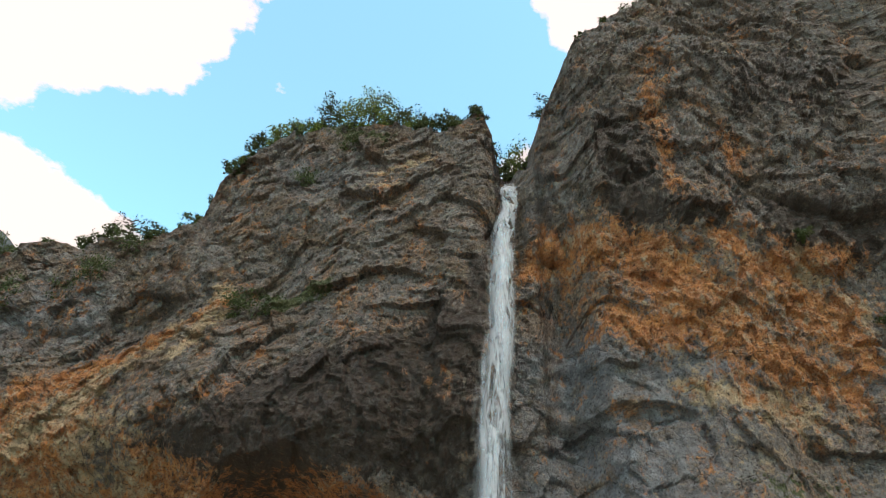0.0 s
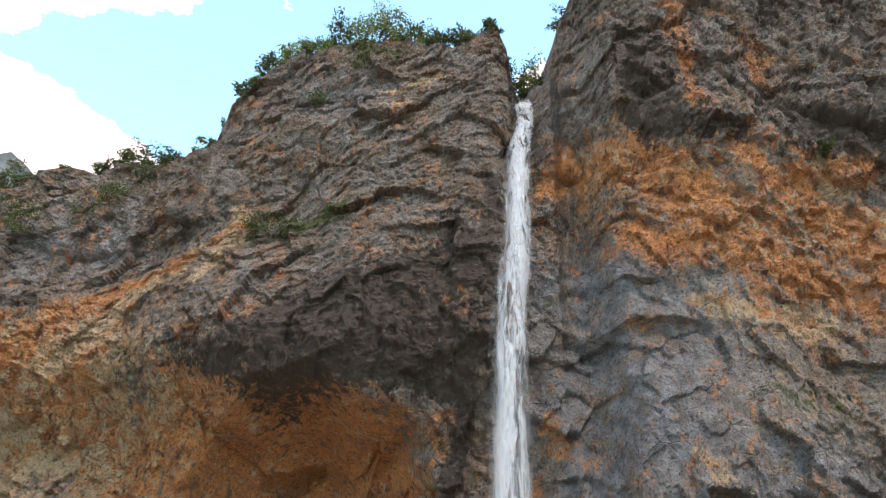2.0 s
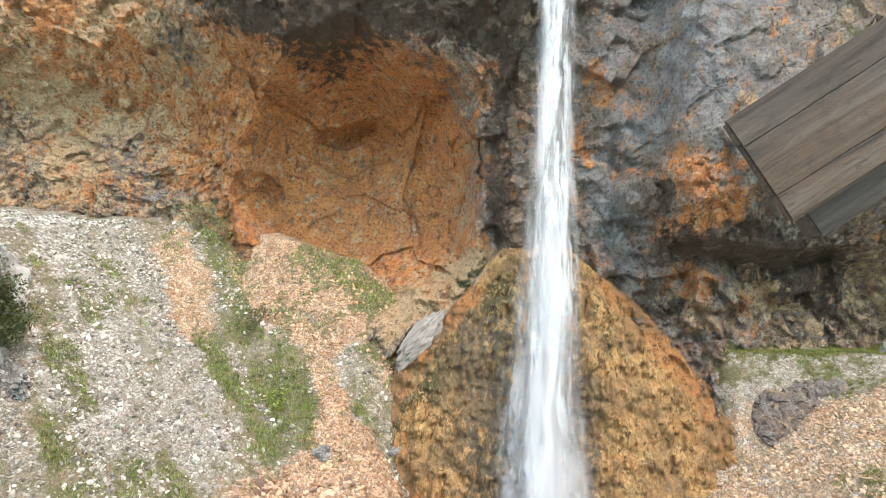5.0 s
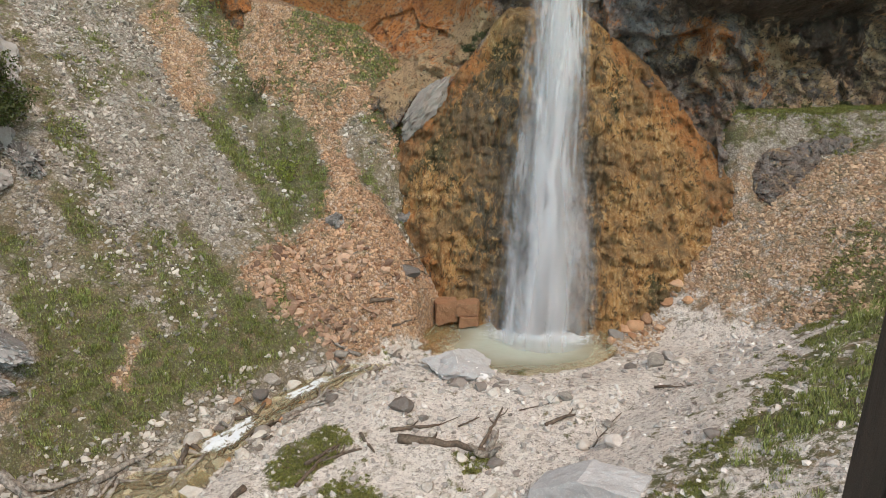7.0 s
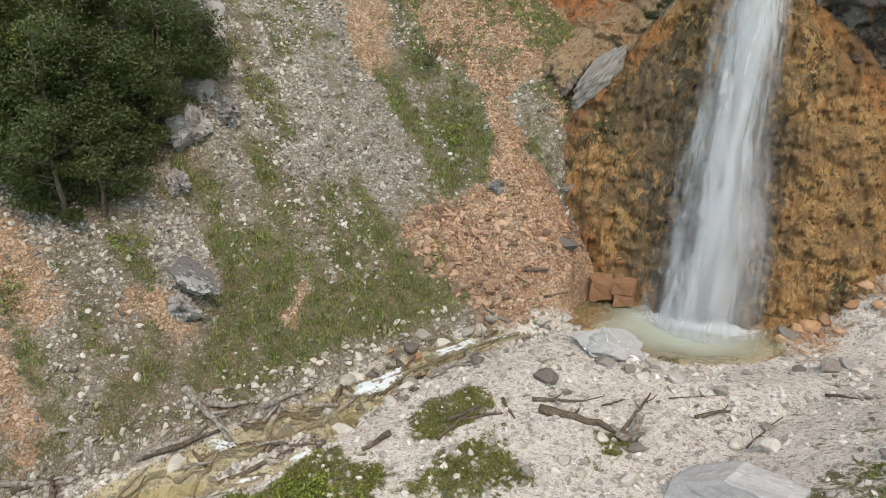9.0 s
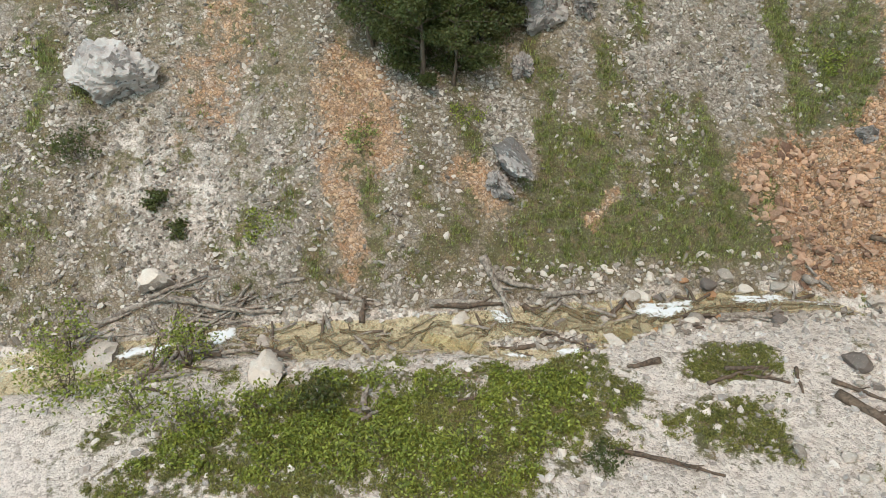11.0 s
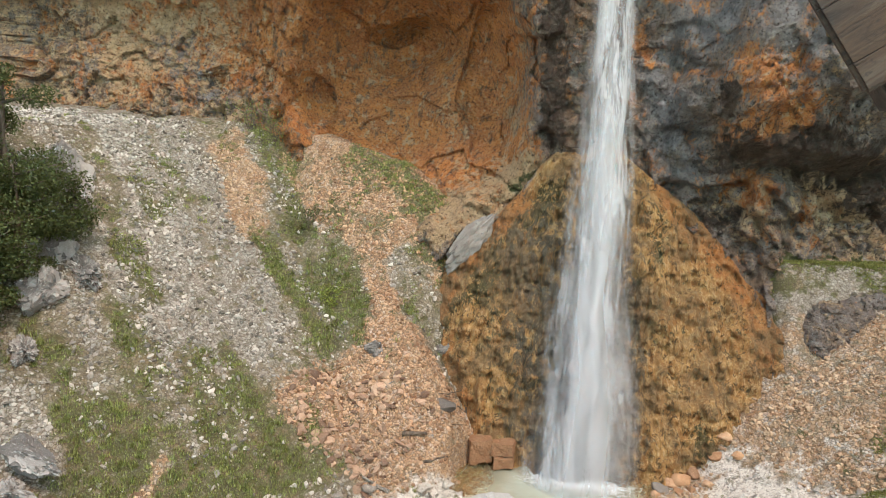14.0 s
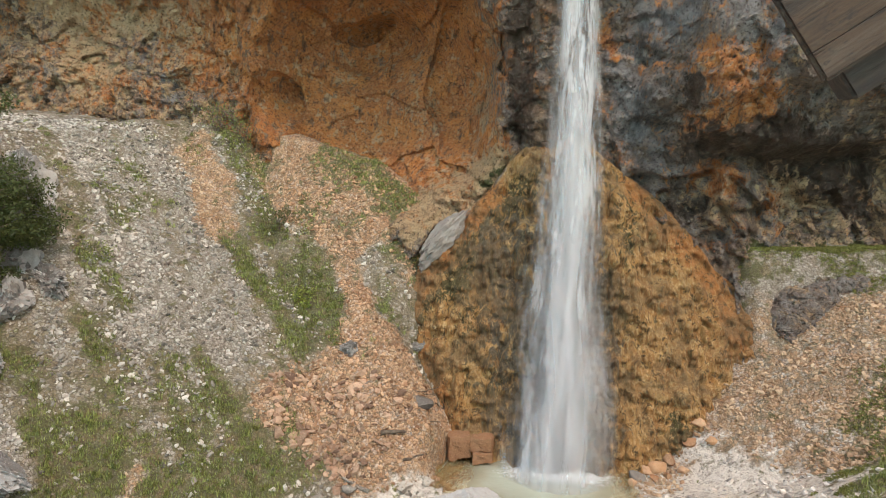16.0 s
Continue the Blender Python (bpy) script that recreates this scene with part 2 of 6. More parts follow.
def mound_y(x, z, rough=True):
    """The tufa mound that the water has built against the cliff."""
    x, z = np.asarray(x, float), np.asarray(z, float)
    drop = np.clip(20.5 - z, 0, 40)
    mid = 3.4
    wide_l = np.interp(z, [-2, 4, 8.5, 10, 11.5, 13.3, 15.3, 17.5, 19, 20.5, 21.4], [14.5, 13.8, 13.1, 12.6, 11.7, 10.2, 8.2, 6.2, 5.0, 3.9, 3.2])
    wide_r = np.interp(z, [-2, 4, 8.4, 10.2, 12.4, 14.6, 16.8, 18.5, 19.8, 20.5, 21.4], [19.5, 17.4, 14.7, 13.1, 11.1, 9.2, 7.0, 5.0, 3.3, 2.3, 1.6])
    half = np.where(x > mid, wide_r, wide_l)
    if rough:
        half = half * (1 + 0.06 * fbm(0 * x + smooth(3, 5, x) * 9, 0 * x, z, 2.2, 4, 0.6, 58))
    u = np.clip(np.abs(x - mid) / half, 0, 1)
    front = (1.2 + 0.37 * drop) * np.sqrt(np.clip(1 - u ** np.where(x > mid, 1.7, 1.9), 0, 1))
    y = 51.6 - front + 8 * smooth(0.97, 1.0, u) + 2 * smooth(20.3, 21.4, z)
    if rough:
        y = y + 1.0 * fbm(x, y, z * 0.5, 3.5, 3, 0.5, 61) + 0.75 * fbm(x * 1.6, y, z * 0.6, 1.3, 4, 0.6, 66, True) + 0.4 * fbm(x, y, z, 0.6, 2, 0.5, 69) + 0.28 * fbm(x, y, z * 0.8, 0.9, 2, 0.6, 64, True)
    return y


def bank_s(x, y):
    return BANK[0] * x + BANK[1] * y - BANK_AT


def ground_z(x, y, rough=True):
    """The ground: stream bed and gravel bar, scree on both sides, and the rise on which the lookout stands."""
    x, y = np.asarray(x, float), np.asarray(y, float)
    s = bank_s(x, y)
    down = np.clip(-(x + 7) * 0.586 - (y - 41) * 0.81, 0, 80)
    if rough:
        s = s + 0.9 * fbm(x, y, 0 * x, 7, 3, 0.5, 71)
    bed = -0.06 * down
    left = 0.82 * np.maximum(s, 0) - 0.72 * np.clip(s - 27, 0, 80)
    r = RIGHT[0] * x + RIGHT[1] * y - RIGHT_AT
    if rough:
        r = r + 1.2 * fbm(x, y, 0 * x, 9, 3, 0.5, 75)
    rise = 0.85 * np.clip(r, 0, 40) * smooth(5, 11, x) * smooth(8, 24, y)
    rise = np.where(rise > 9, 9 + 4.5 * np.tanh((rise - 9) / 6), rise)
    rise = np.maximum(rise, np.where(x > 12, (13.3 - 1.6 * np.clip(51.8 - y, 0, 40)) * smooth(13, 17, x), 0))
    # earth apron under the hollow
    top = np.interp(x, [-60, -34, -28, -22.7, -16.3, -12, -8.5, -6.0, -3.0], [10, 18, 23.4, 21.9, 20.5, 19.2, 16.4, 13.0, 2.0])
    cone = top - 1.3 * np.clip(foot_y(x) + 3.1 - y, 0, 60)
    for ax, ay, az, steep in ((-9.4, 46.6, 8.4, 1.0), (-12.0, 48.5, 10.6, 1.1), (-25.6, 57.3, 21.9, 1.15), (-27.5, 57.8, 22.6, 1.1)):
        cone = np.maximum(cone, az - steep * (np.hypot(np.hypot(x - ax, y - ay), 1.0) - 1.0))
    if rough:
        cone = cone + 0.8 * fbm(x, y, 0 * x, 4, 3, 0.5, 77)
    near = 0.5 * np.clip(-17.5 - s, 0, 60) * (1 - smooth(38, 44, y))
    bar = 0.5 * smooth(-2.5, -6, s) * smooth(43, 38, y) + 0.03 * np.clip(-s - 4, 0, 40)
    cap = np.interp(x, [-15, -11.5, -9.6, -8.3, -6.8, -5.2, -4.0, -2.0], [40, 14, 9.2, 6.9, 4.9, 2.6, 1.0, -1.5])
    left = np.where(y > 41, np.minimum(np.maximum(left, cone), np.maximum(cap, 0) + 2.4 * np.clip(y - 48.3, 0, 9)), np.maximum(left, cone))
    z = bed + left + np.maximum(rise, np.minimum(near, 18)) + bar
    # the pool and the stream's channel
    ragged = 0.8 * fbm(x, y, 0 * x, 1.8, 4, 0.6, 79) if rough else 0
    pool = smooth(0.0, 0.22, lens(x + ragged, y + ragged, 1.3, 41.8, 6.9, 4.9, 2))
    shore = smooth(1.0, 1.75, np.hypot((x - 1.3) / 6.9, (y - 41.8) / 4.9) + 0.6 * smooth(0.9, 1.6, z))
    z = z * shore - 0.05 * (1 - shore)
    z = z * (1 - pool) - 0.9 * pool
    run = -(x + 7) * 0.586 - (y - 41) * 0.81
    true_s = bank_s(x, y)
    line = np.abs(true_s - stream_mid(run)) / (stream_half(run) + 0.25)
    z = z - 0.5 * smooth(1.15, 0.55, line) * smooth(0.5, 4, run)
    arm = np.abs(true_s - branch_mid(run)) / 0.9
    z = z - 0.4 * smooth(1.2, 0.5, arm) * smooth(15, 16, run) * smooth(27.5, 26.5, run)
    if rough:
        wild = smooth(0, 3, s) + smooth(0, 4, rise)
        z = z + 0.18 * fbm(x, y, z, 3.0, 3, 0.5, 81) + (0.05 + 0.15 * np.clip(wild, 0, 1)) * fbm(x, y, z, 1.1, 2, 0.5, 85)
        gully = fbm(x * 0.81 * 1 + y * 0.3, (BANK[1] * x - BANK[0] * y), z * 0.1, 4.5, 3, 0.5, 88, True)
        z = z + 0.45 * gully * smooth(1, 8, s)
    return z

# ---- node helpers and materials ----
class Net:
    """A node material under construction."""

    def __init__(self, name):
        self.m = bpy.data.materials.new(name)
        self.m.use_nodes = True
        self.t = self.m.node_tree
        self.t.nodes.clear()
        self.out = self.t.nodes.new("ShaderNodeOutputMaterial")
        self.co = self.t.nodes.new("ShaderNodeTexCoord").outputs["Object"]

    def put(self, sock, v):
        if hasattr(v, "is_linked"):
            self.t.links.new(v, sock)
        elif isinstance(v, (tuple, list)) and len(v) == 3 and sock.type == "RGBA":
            sock.default_value = (*v, 1)
        else:
            sock.default_value = v

    def noise(self, scale, detail=5, rough=0.55, stretch=None, distort=0.0, off=0.0):
        n = self.t.nodes.new("ShaderNodeTexNoise")
        n.inputs["Scale"].default_value, n.inputs["Detail"].default_value = scale, detail
        n.inputs["Roughness"].default_value, n.inputs["Distortion"].default_value = rough, distort
        self.t.links.new(self.mapped(stretch, off), n.inputs["Vector"])
        return n.outputs["Fac"]

    def mapped(self, stretch, off=0.0, turn=(0, 0, 0)):
        if not stretch and not off:
            return self.co
        g = self.t.nodes.new("ShaderNodeMapping")
        g.inputs["Scale"].default_value = stretch or (1, 1, 1)
        g.inputs["Location"].default_value = (off, off * 0.7, off * 1.3)
        g.inputs["Rotation"].default_value = turn
        self.t.links.new(self.co, g.inputs["Vector"])
        return g.outputs["Vector"]

    def voronoi(self, scale, feature="DISTANCE_TO_EDGE", stretch=None, out="Distance"):
        n = self.t.nodes.new("ShaderNodeTexVoronoi")
        n.feature = feature
        n.inputs["Scale"].default_value = scale
        self.t.links.new(self.mapped(stretch), n.inputs["Vector"])
        return n.outputs[out]

    def ramp(self, fac, a, b, lo=0.0, hi=1.0):
        n = self.t.nodes.new("ShaderNodeMapRange")
        n.interpolation_type = "SMOOTHSTEP"
        for k, v in zip(("Value", "From Min", "From Max", "To Min", "To Max"), (fac, a, b, lo, hi)):
            self.put(n.inputs[k], v)
        return n.outputs["Result"]

    def math(self, op, a, b=0.0, clamp=False):
        n = self.t.nodes.new("ShaderNodeMath")
        n.operation, n.use_clamp = op, clamp
        self.put(n.inputs[0], a)
        self.put(n.inputs[1], b)
        return n.outputs[0]

    def mix(self, fac, a, b, blend="MIX"):
        n = self.t.nodes.new("ShaderNodeMix")
        n.data_type, n.blend_type = "RGBA", blend
        for k, v in (("Factor", fac), ("A", a), ("B", b)):
            self.put([i for i in n.inputs if i.name == k and (i.type == "RGBA" or k == "Factor" and i.type == "VALUE")][0], v)
        return [o for o in n.outputs if o.type == "RGBA"][0]

    def attr(self, name):
        n = self.t.nodes.new("ShaderNodeAttribute")
        n.attribute_name = name
        s = self.t.nodes.new("ShaderNodeSeparateColor")
        self.t.links.new(n.outputs["Color"], s.inputs[0])
        return s.outputs[0], s.outputs[1], s.outputs[2], n.outputs["Alpha"]

    def bump(self, height, strength, distance, under=None):
        n = self.t.nodes.new("ShaderNodeBump")
        n.inputs["Strength"].default_value, n.inputs["Distance"].default_value = strength, distance
        self.put(n.inputs["Height"], height)
        if under is not None:
            self.put(n.inputs["Normal"], under)
        return n.outputs["Normal"]

    def shader(self, kind, **inputs):
        n = self.t.nodes.new("ShaderNode" + kind)
        for k, v in inputs.items():
            self.put(n.inputs[k.replace("_", " ")], v)
        return n.outputs[0]

    def blend(self, fac, a, b):
        n = self.t.nodes.new("ShaderNodeMixShader")
        self.put(n.inputs[0], fac)
        self.t.links.new(a, n.inputs[1])
        self.t.links.new(b, n.inputs[2])
        return n.outputs[0]

    def done(self, surface):
        self.t.links.new(surface, self.out.inputs["Surface"])
        return self.m

    def island(self):
        return self.t.nodes.new("ShaderNodeNewGeometry").outputs["Random Per Island"]

    def own(self):
        return self.t.nodes.new("ShaderNodeObjectInfo").outputs["Random"]

    def stained(self, base, mask, colour, breakup, hard=0.22, gain=2.0):
        """Lay a stain over a colour where its mask and a noise together are high."""
        both = self.math("ADD", mask, self.math("MULTIPLY", self.math("SUBTRACT", breakup, 0.5), gain))
        return self.mix(self.ramp(both, 0.5 - hard, 0.5 + hard), base, colour)


def cliff_material():
    n = Net("limestone")
    orange, moss, dark, pale = n.attr("stain")
    slate = n.attr("tone")[0]
    broad, mid, fine = n.noise(0.16, 5), n.noise(0.9, 6, 0.62), n.noise(5.0, 6, 0.68)
    grain = n.noise(19, 4, 0.7)
    streak = n.noise(0.8, 5, 0.6, (1.6, 1.6, 0.14), 0.3)
    beds = n.noise(1.5, 5, 0.65, (0.4, 0.4, 1.6), 0.6)
    c = n.mix(n.ramp(broad, 0.3, 0.7), (0.150, 0.118, 0.098), (0.255, 0.222, 0.200))
    c = n.mix(n.ramp(mid, 0.42, 0.72, 0, 0.9), c, (0.33, 0.298, 0.268))
    c = n.mix(n.ramp(n.noise(0.3, 6, 0.62, None, 0.5, 17.0), 0.44, 0.62, 0, 0.85), c, (0.205, 0.13, 0.082))
    c = n.mix(n.ramp(n.noise(1.3, 6, 0.66, None, 0.4, 53.0), 0.52, 0.64, 0, 0.65), c, (0.13, 0.085, 0.06))
    c = n.mix(n.ramp(n.noise(2.6, 5, 0.66, None, 0.3, 61.0), 0.54, 0.66, 0, 0.7), c, (0.44, 0.29, 0.17))
    c = n.mix(n.math("MULTIPLY", slate, n.ramp(n.noise(0.5, 5, 0.62, None, 0.3, 67.0), 0.34, 0.52)), c, n.mix(n.ramp(mid, 0.3, 0.7), (0.125, 0.124, 0.130), (0.32, 0.317, 0.322)))
    c = n.mix(n.ramp(beds, 0.55, 0.75, 0, 0.55), c, (0.105, 0.095, 0.088))
    c = n.stained(c, pale, n.mix(fine, (0.44, 0.28, 0.155), (0.66, 0.465, 0.285)), n.noise(1.1, 8, 0.74, None, 0.4, 47.0), 0.24, 3.0)
    rust = n.mix(n.ramp(n.noise(0.55, 5, 0.6, None, 0.4, 3.0), 0.35, 0.66), (0.68, 0.24, 0.065), (0.50, 0.17, 0.058))
    rust = n.mix(n.ramp(fine, 0.44, 0.7, 0, 0.6), rust, (0.64, 0.36, 0.17))
    rust = n.mix(n.ramp(n.noise(1.1, 5, 0.6, None, 0.3, 37.0), 0.55, 0.65, 0, 0.75), rust, (0.56, 0.40, 0.26))
    rust = n.mix(n.ramp(n.noise(1.4, 5, 0.62, (1, 1, 0.5), 0.3, 43.0), 0.55, 0.64, 0, 0.75), rust, (0.17, 0.10, 0.065))
    c = n.stained(c, orange, rust, n.math("ADD", n.math("MULTIPLY", n.noise(0.3, 6, 0.66, (1, 1, 0.9), 0.6, 9.0), 0.45), n.math("MULTIPLY", n.noise(1.6, 8, 0.74, (1, 1, 0.7), 0.5, 31.0), 0.55)), 0.24, 4.6)
    # dark holds black wet streaks and also shade painted in below the overhangs
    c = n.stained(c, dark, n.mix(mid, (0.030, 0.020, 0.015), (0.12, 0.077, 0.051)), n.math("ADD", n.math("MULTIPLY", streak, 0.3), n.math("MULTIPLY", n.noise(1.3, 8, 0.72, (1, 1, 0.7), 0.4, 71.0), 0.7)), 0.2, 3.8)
    c = n.stained(c, moss, n.mix(fine, (0.055, 0.07, 0.02), (0.12, 0.13, 0.045)), n.noise(1.7, 5), 0.15)
    speck = n.noise(3.8, 7, 0.78, None, 0.2, 83.0)
    c = n.mix(n.ramp(speck, 0.55, 0.66, 0, 0.6), c, n.mix(0.55, c, (0.62, 0.54, 0.46)))
    c = n.mix(n.ramp(speck, 0.47, 0.38, 0, 0.85), c, (0.036, 0.027, 0.022))
    c = n.mix(n.ramp(fine, 0.44, 0.30, 0, 0.7), c, (0.04, 0.032, 0.027))
    crack = n.math("ADD", n.voronoi(0.5, stretch=(1.0, 1.0, 1.4)), n.math("MULTIPLY", n.ramp(n.noise(0.4, 4, 0.6, None, 0.0, 23.0), 0.42, 0.6), 0.2))
    c = n.mix(n.ramp(crack, 0.0, 0.02, 0.6, 0), c, (0.04, 0.035, 0.032))
    h = n.math("ADD", n.math("MULTIPLY", mid, 0.4), n.math("ADD", n.math("MULTIPLY", fine, 0.35), n.math("MULTIPLY", speck, 0.5)))
    b = n.bump(n.math("ADD", h, n.math("MULTIPLY", n.ramp(crack, 0, 0.05), 0.25)), 1.0, 0.62, n.bump(grain, 1.0, 0.12))
    rough = n.ramp(dark, 0.3, 0.9, 0.9, 0.38)
    return n.done(n.shader("BsdfPrincipled", Base_Color=c, Roughness=rough, Normal=b))


def mound_material():
    n = Net("wet_tufa")
    wet, moss, rust, pale = n.attr("stain")
    mid, fine = n.noise(0.7, 6, 0.6, (1.3, 1.3, 0.6)), n.noise(3.2, 6, 0.66, (1.3, 1.3, 0.55))
    clump = n.noise(1.5, 5, 0.62, (1.2, 1.2, 0.5), 0.7, 4.0)
    c = n.mix(n.ramp(mid, 0.35, 0.65), (0.36, 0.165, 0.05), (0.52, 0.285, 0.105))
    c = n.mix(n.ramp(fine, 0.47, 0.66, 0, 0.85), c, (0.68, 0.45, 0.225))
    c = n.stained(c, rust, n.mix(fine, (0.52, 0.20, 0.05), (0.40, 0.17, 0.065)), n.noise(1.4, 6, 0.66, (1.2, 1.2, 0.6), 0.3, 21.0), 0.3, 2.4)
    spots = n.math("ADD", n.math("MULTIPLY", clump, 0.45), n.math("MULTIPLY", n.noise(2.6, 6, 0.68, (1, 1, 0.75), 0.6, 12.0), 0.55))
    c = n.stained(c, moss, n.mix(mid, (0.036, 0.034, 0.010), (0.12, 0.10, 0.032)), spots, 0.10, 3.6)
    c = n.stained(c, pale, n.mix(fine, (0.15, 0.145, 0.14), (0.34, 0.32, 0.30)), mid)
    c = n.stained(c, wet, n.mix(fine, (0.055, 0.048, 0.036), (0.17, 0.14, 0.10)), clump, 0.3, 2.6)
    c = n.mix(n.ramp(n.noise(2.3, 8, 0.72, (1.0, 1.0, 0.75), 0.9, 33.0), 0.47, 0.40, 0, 0.9), c, (0.07, 0.040, 0.014))
    c = n.mix(n.ramp(n.noise(7, 5, 0.76, (1, 1, 0.8), 0.4, 93.0), 0.53, 0.64, 0, 0.65), c, n.mix(0.5, c, (0.80, 0.58, 0.32)))
    c = n.mix(n.ramp(n.noise(0.32, 5, 0.6, None, 0.6, 57.0), 0.42, 0.62, 0, 0.7), c, n.mix(fine, (0.10, 0.068, 0.035), (0.30, 0.19, 0.095)))
    b = n.bump(n.math("ADD", n.math("MULTIPLY", mid, 0.6), fine), 1.0, 0.5, n.bump(n.noise(12, 5, 0.7), 0.7, 0.09))
    return n.done(n.shader("BsdfPrincipled", Base_Color=c, Roughness=n.ramp(wet, 0.2, 1, 0.75, 0.35), Normal=b))


def ground_material():
    n = Net("scree_and_gravel")
    sand, orange, green, grey = n.attr("cover")
    broad, mid, fine = n.noise(0.22, 5), n.noise(1.2, 6, 0.6), n.noise(6.0, 6, 0.7)
    cell = n.voronoi(5.0, "F1", None, "Color")
    shade = n.t.nodes.new("ShaderNodeSeparateColor")
    n.put(shade.inputs[0], cell)
    pebble = shade.outputs[0]
    c = n.mix(n.ramp(broad, 0.3, 0.7), (0.165, 0.132, 0.082), (0.27, 0.225, 0.155))
    c = n.stained(c, grey, n.mix(mid, (0.20, 0.175, 0.14), (0.39, 0.355, 0.305)), n.noise(0.7, 7, 0.68, None, 0.4, 2.0), 0.24, 2.6)
    c = n.stained(c, orange, n.mix(n.ramp(mid, 0.3, 0.7), (0.34, 0.17, 0.085), (0.55, 0.35, 0.21)), n.noise(0.9, 7, 0.68, None, 0.3, 5.0), 0.28, 2.6)
    c = n.stained(c, sand, n.mix(mid, (0.60, 0.55, 0.495), (0.80, 0.745, 0.68)), n.noise(0.7, 5, 0.6, None, 0.3, 7.0), 0.2)
    c = n.mix(n.ramp(pebble, 0.55, 1.0, 0, 0.4), c, (0.55, 0.52, 0.48))
    c = n.mix(n.ramp(pebble, 0.45, 0.0, 0, 0.45), c, (0.14, 0.115, 0.09))
    c = n.stained(c, green, n.mix(n.ramp(n.noise(1.1, 5, 0.62, None, 0.3, 19.0), 0.48, 0.64), n.mix(n.noise(2.5, 5), (0.068, 0.076, 0.025), (0.14, 0.136, 0.055)), (0.20, 0.15, 0.082)), n.noise(1.0, 8, 0.76, None, 0.4, 11.0), 0.22, 4.0)
    c = n.mix(n.ramp(fine, 0.40, 0.22, 0, 0.6), c, (0.09, 0.075, 0.055))
    speck = n.noise(3.6, 7, 0.74, None, 0.2, 83.0)
    c = n.mix(n.ramp(speck, 0.57, 0.69, 0, 0.4), c, (0.62, 0.57, 0.5))
    c = n.mix(n.ramp(speck, 0.46, 0.36, 0, 0.7), c, (0.06, 0.048, 0.035))
    grit = n.noise(10, 4, 0.78, None, 0.0, 91.0)
    c = n.mix(n.ramp(grit, 0.54, 0.66, 0, 0.5), c, n.mix(0.5, c, (0.80, 0.75, 0.68)))
    c = n.mix(n.ramp(grit, 0.46, 0.35, 0, 0.65), c, (0.065, 0.052, 0.04))
    edge = n.voronoi(5.0)
    # shadow in the gaps between stones, painted along cell edges, weaker on sand
    c = n.mix(n.math("MULTIPLY", n.ramp(edge, 0.0, 0.10, 0.75, 0), n.ramp(sand, 0.2, 0.6, 1, 0.15)), c, (0.065, 0.052, 0.036))
    h = n.math("ADD", n.math("MULTIPLY", n.ramp(edge, 0, 0.25), 0.18), n.math("ADD", mid, fine))
    b = n.bump(h, 0.9, 0.16, n.bump(n.noise(22, 4, 0.7), 0.5, 0.03))
    return n.done(n.shader("BsdfPrincipled", Base_Color=c, Roughness=0.92, Normal=b))


def stone_material(name, dark, light, moss=0.0):
    n = Net(name)
    mid, fine = n.noise(2.2, 6, 0.65), n.noise(11, 5, 0.7)
    pick = n.math("ADD", n.math("MULTIPLY", n.island(), 0.65), n.math("MULTIPLY", mid, 0.45))
    c = n.mix(n.ramp(pick, 0.2, 0.85), dark, light)
    c = n.mix(n.ramp(n.noise(0.28, 5, 0.6, None, 0.4, 8.0), 0.45, 0.65, 0, 0.5), c, tuple(0.5 * a + 0.2 * b for a, b in zip(dark, light)))
    c = n.mix(n.ramp(fine, 0.45, 0.25, 0, 0.5), c, tuple(0.4 * v for v in dark))
    c = n.mix(n.ramp(n.noise(14, 4, 0.75, None, 0.0, 91.0), 0.55, 0.68, 0, 0.5), c, tuple(min(0.85, 1.4 * v) for v in light))
    if moss:
        c = n.mix(n.ramp(n.noise(1.3, 5), 0.62, 0.72, 0, moss), c, (0.07, 0.08, 0.025))
    b = n.bump(n.math("ADD", mid, n.math("MULTIPLY", fine, 0.5)), 0.8, 0.08)
    return n.done(n.shader("BsdfPrincipled", Base_Color=c, Roughness=0.88, Normal=b))


def leaf_material(name, dark, light):
    n = Net(name)
    pick = n.math("ADD", n.math("MULTIPLY", n.island(), 0.6), n.math("MULTIPLY", n.noise(0.6, 3), 0.5))
    c = n.mix(n.ramp(pick, 0.15, 0.9), dark, light)
    body = n.shader("BsdfPrincipled", Base_Color=c, Roughness=0.6)
    thin = n.shader("BsdfTranslucent", Color=n.mix(0.5, c, (0.13, 0.18, 0.03)))
    return n.done(n.blend(0.22, body, thin))


def wood_material(name, dark, light, grain_axis=(0.5, 9, 9), rough=0.8, scale=3.0):
    n = Net(name)
    grain = n.noise(scale, 7, 0.65, grain_axis, 0.8)
    fine = n.noise(scale * 5, 5, 0.7, grain_axis)
    rings = n.noise(scale * 0.4, 2, 0.5, grain_axis, 1.5)
    c = n.mix(n.ramp(grain, 0.3, 0.7), dark, light)
    c = n.mix(n.ramp(fine, 0.48, 0.3, 0, 0.7), c, tuple(0.3 * v for v in dark))
    c = n.mix(n.ramp(n.noise(1.6, 4), 0.5, 0.75, 0, 0.5), c, tuple(0.8 * v for v in light))
    b = n.bump(n.math("ADD", grain, n.math("ADD", fine, rings)), 0.6, 0.006 if scale > 2.5 else 0.03)
    return n.done(n.shader("BsdfPrincipled", Base_Color=c, Roughness=rough, Normal=b))


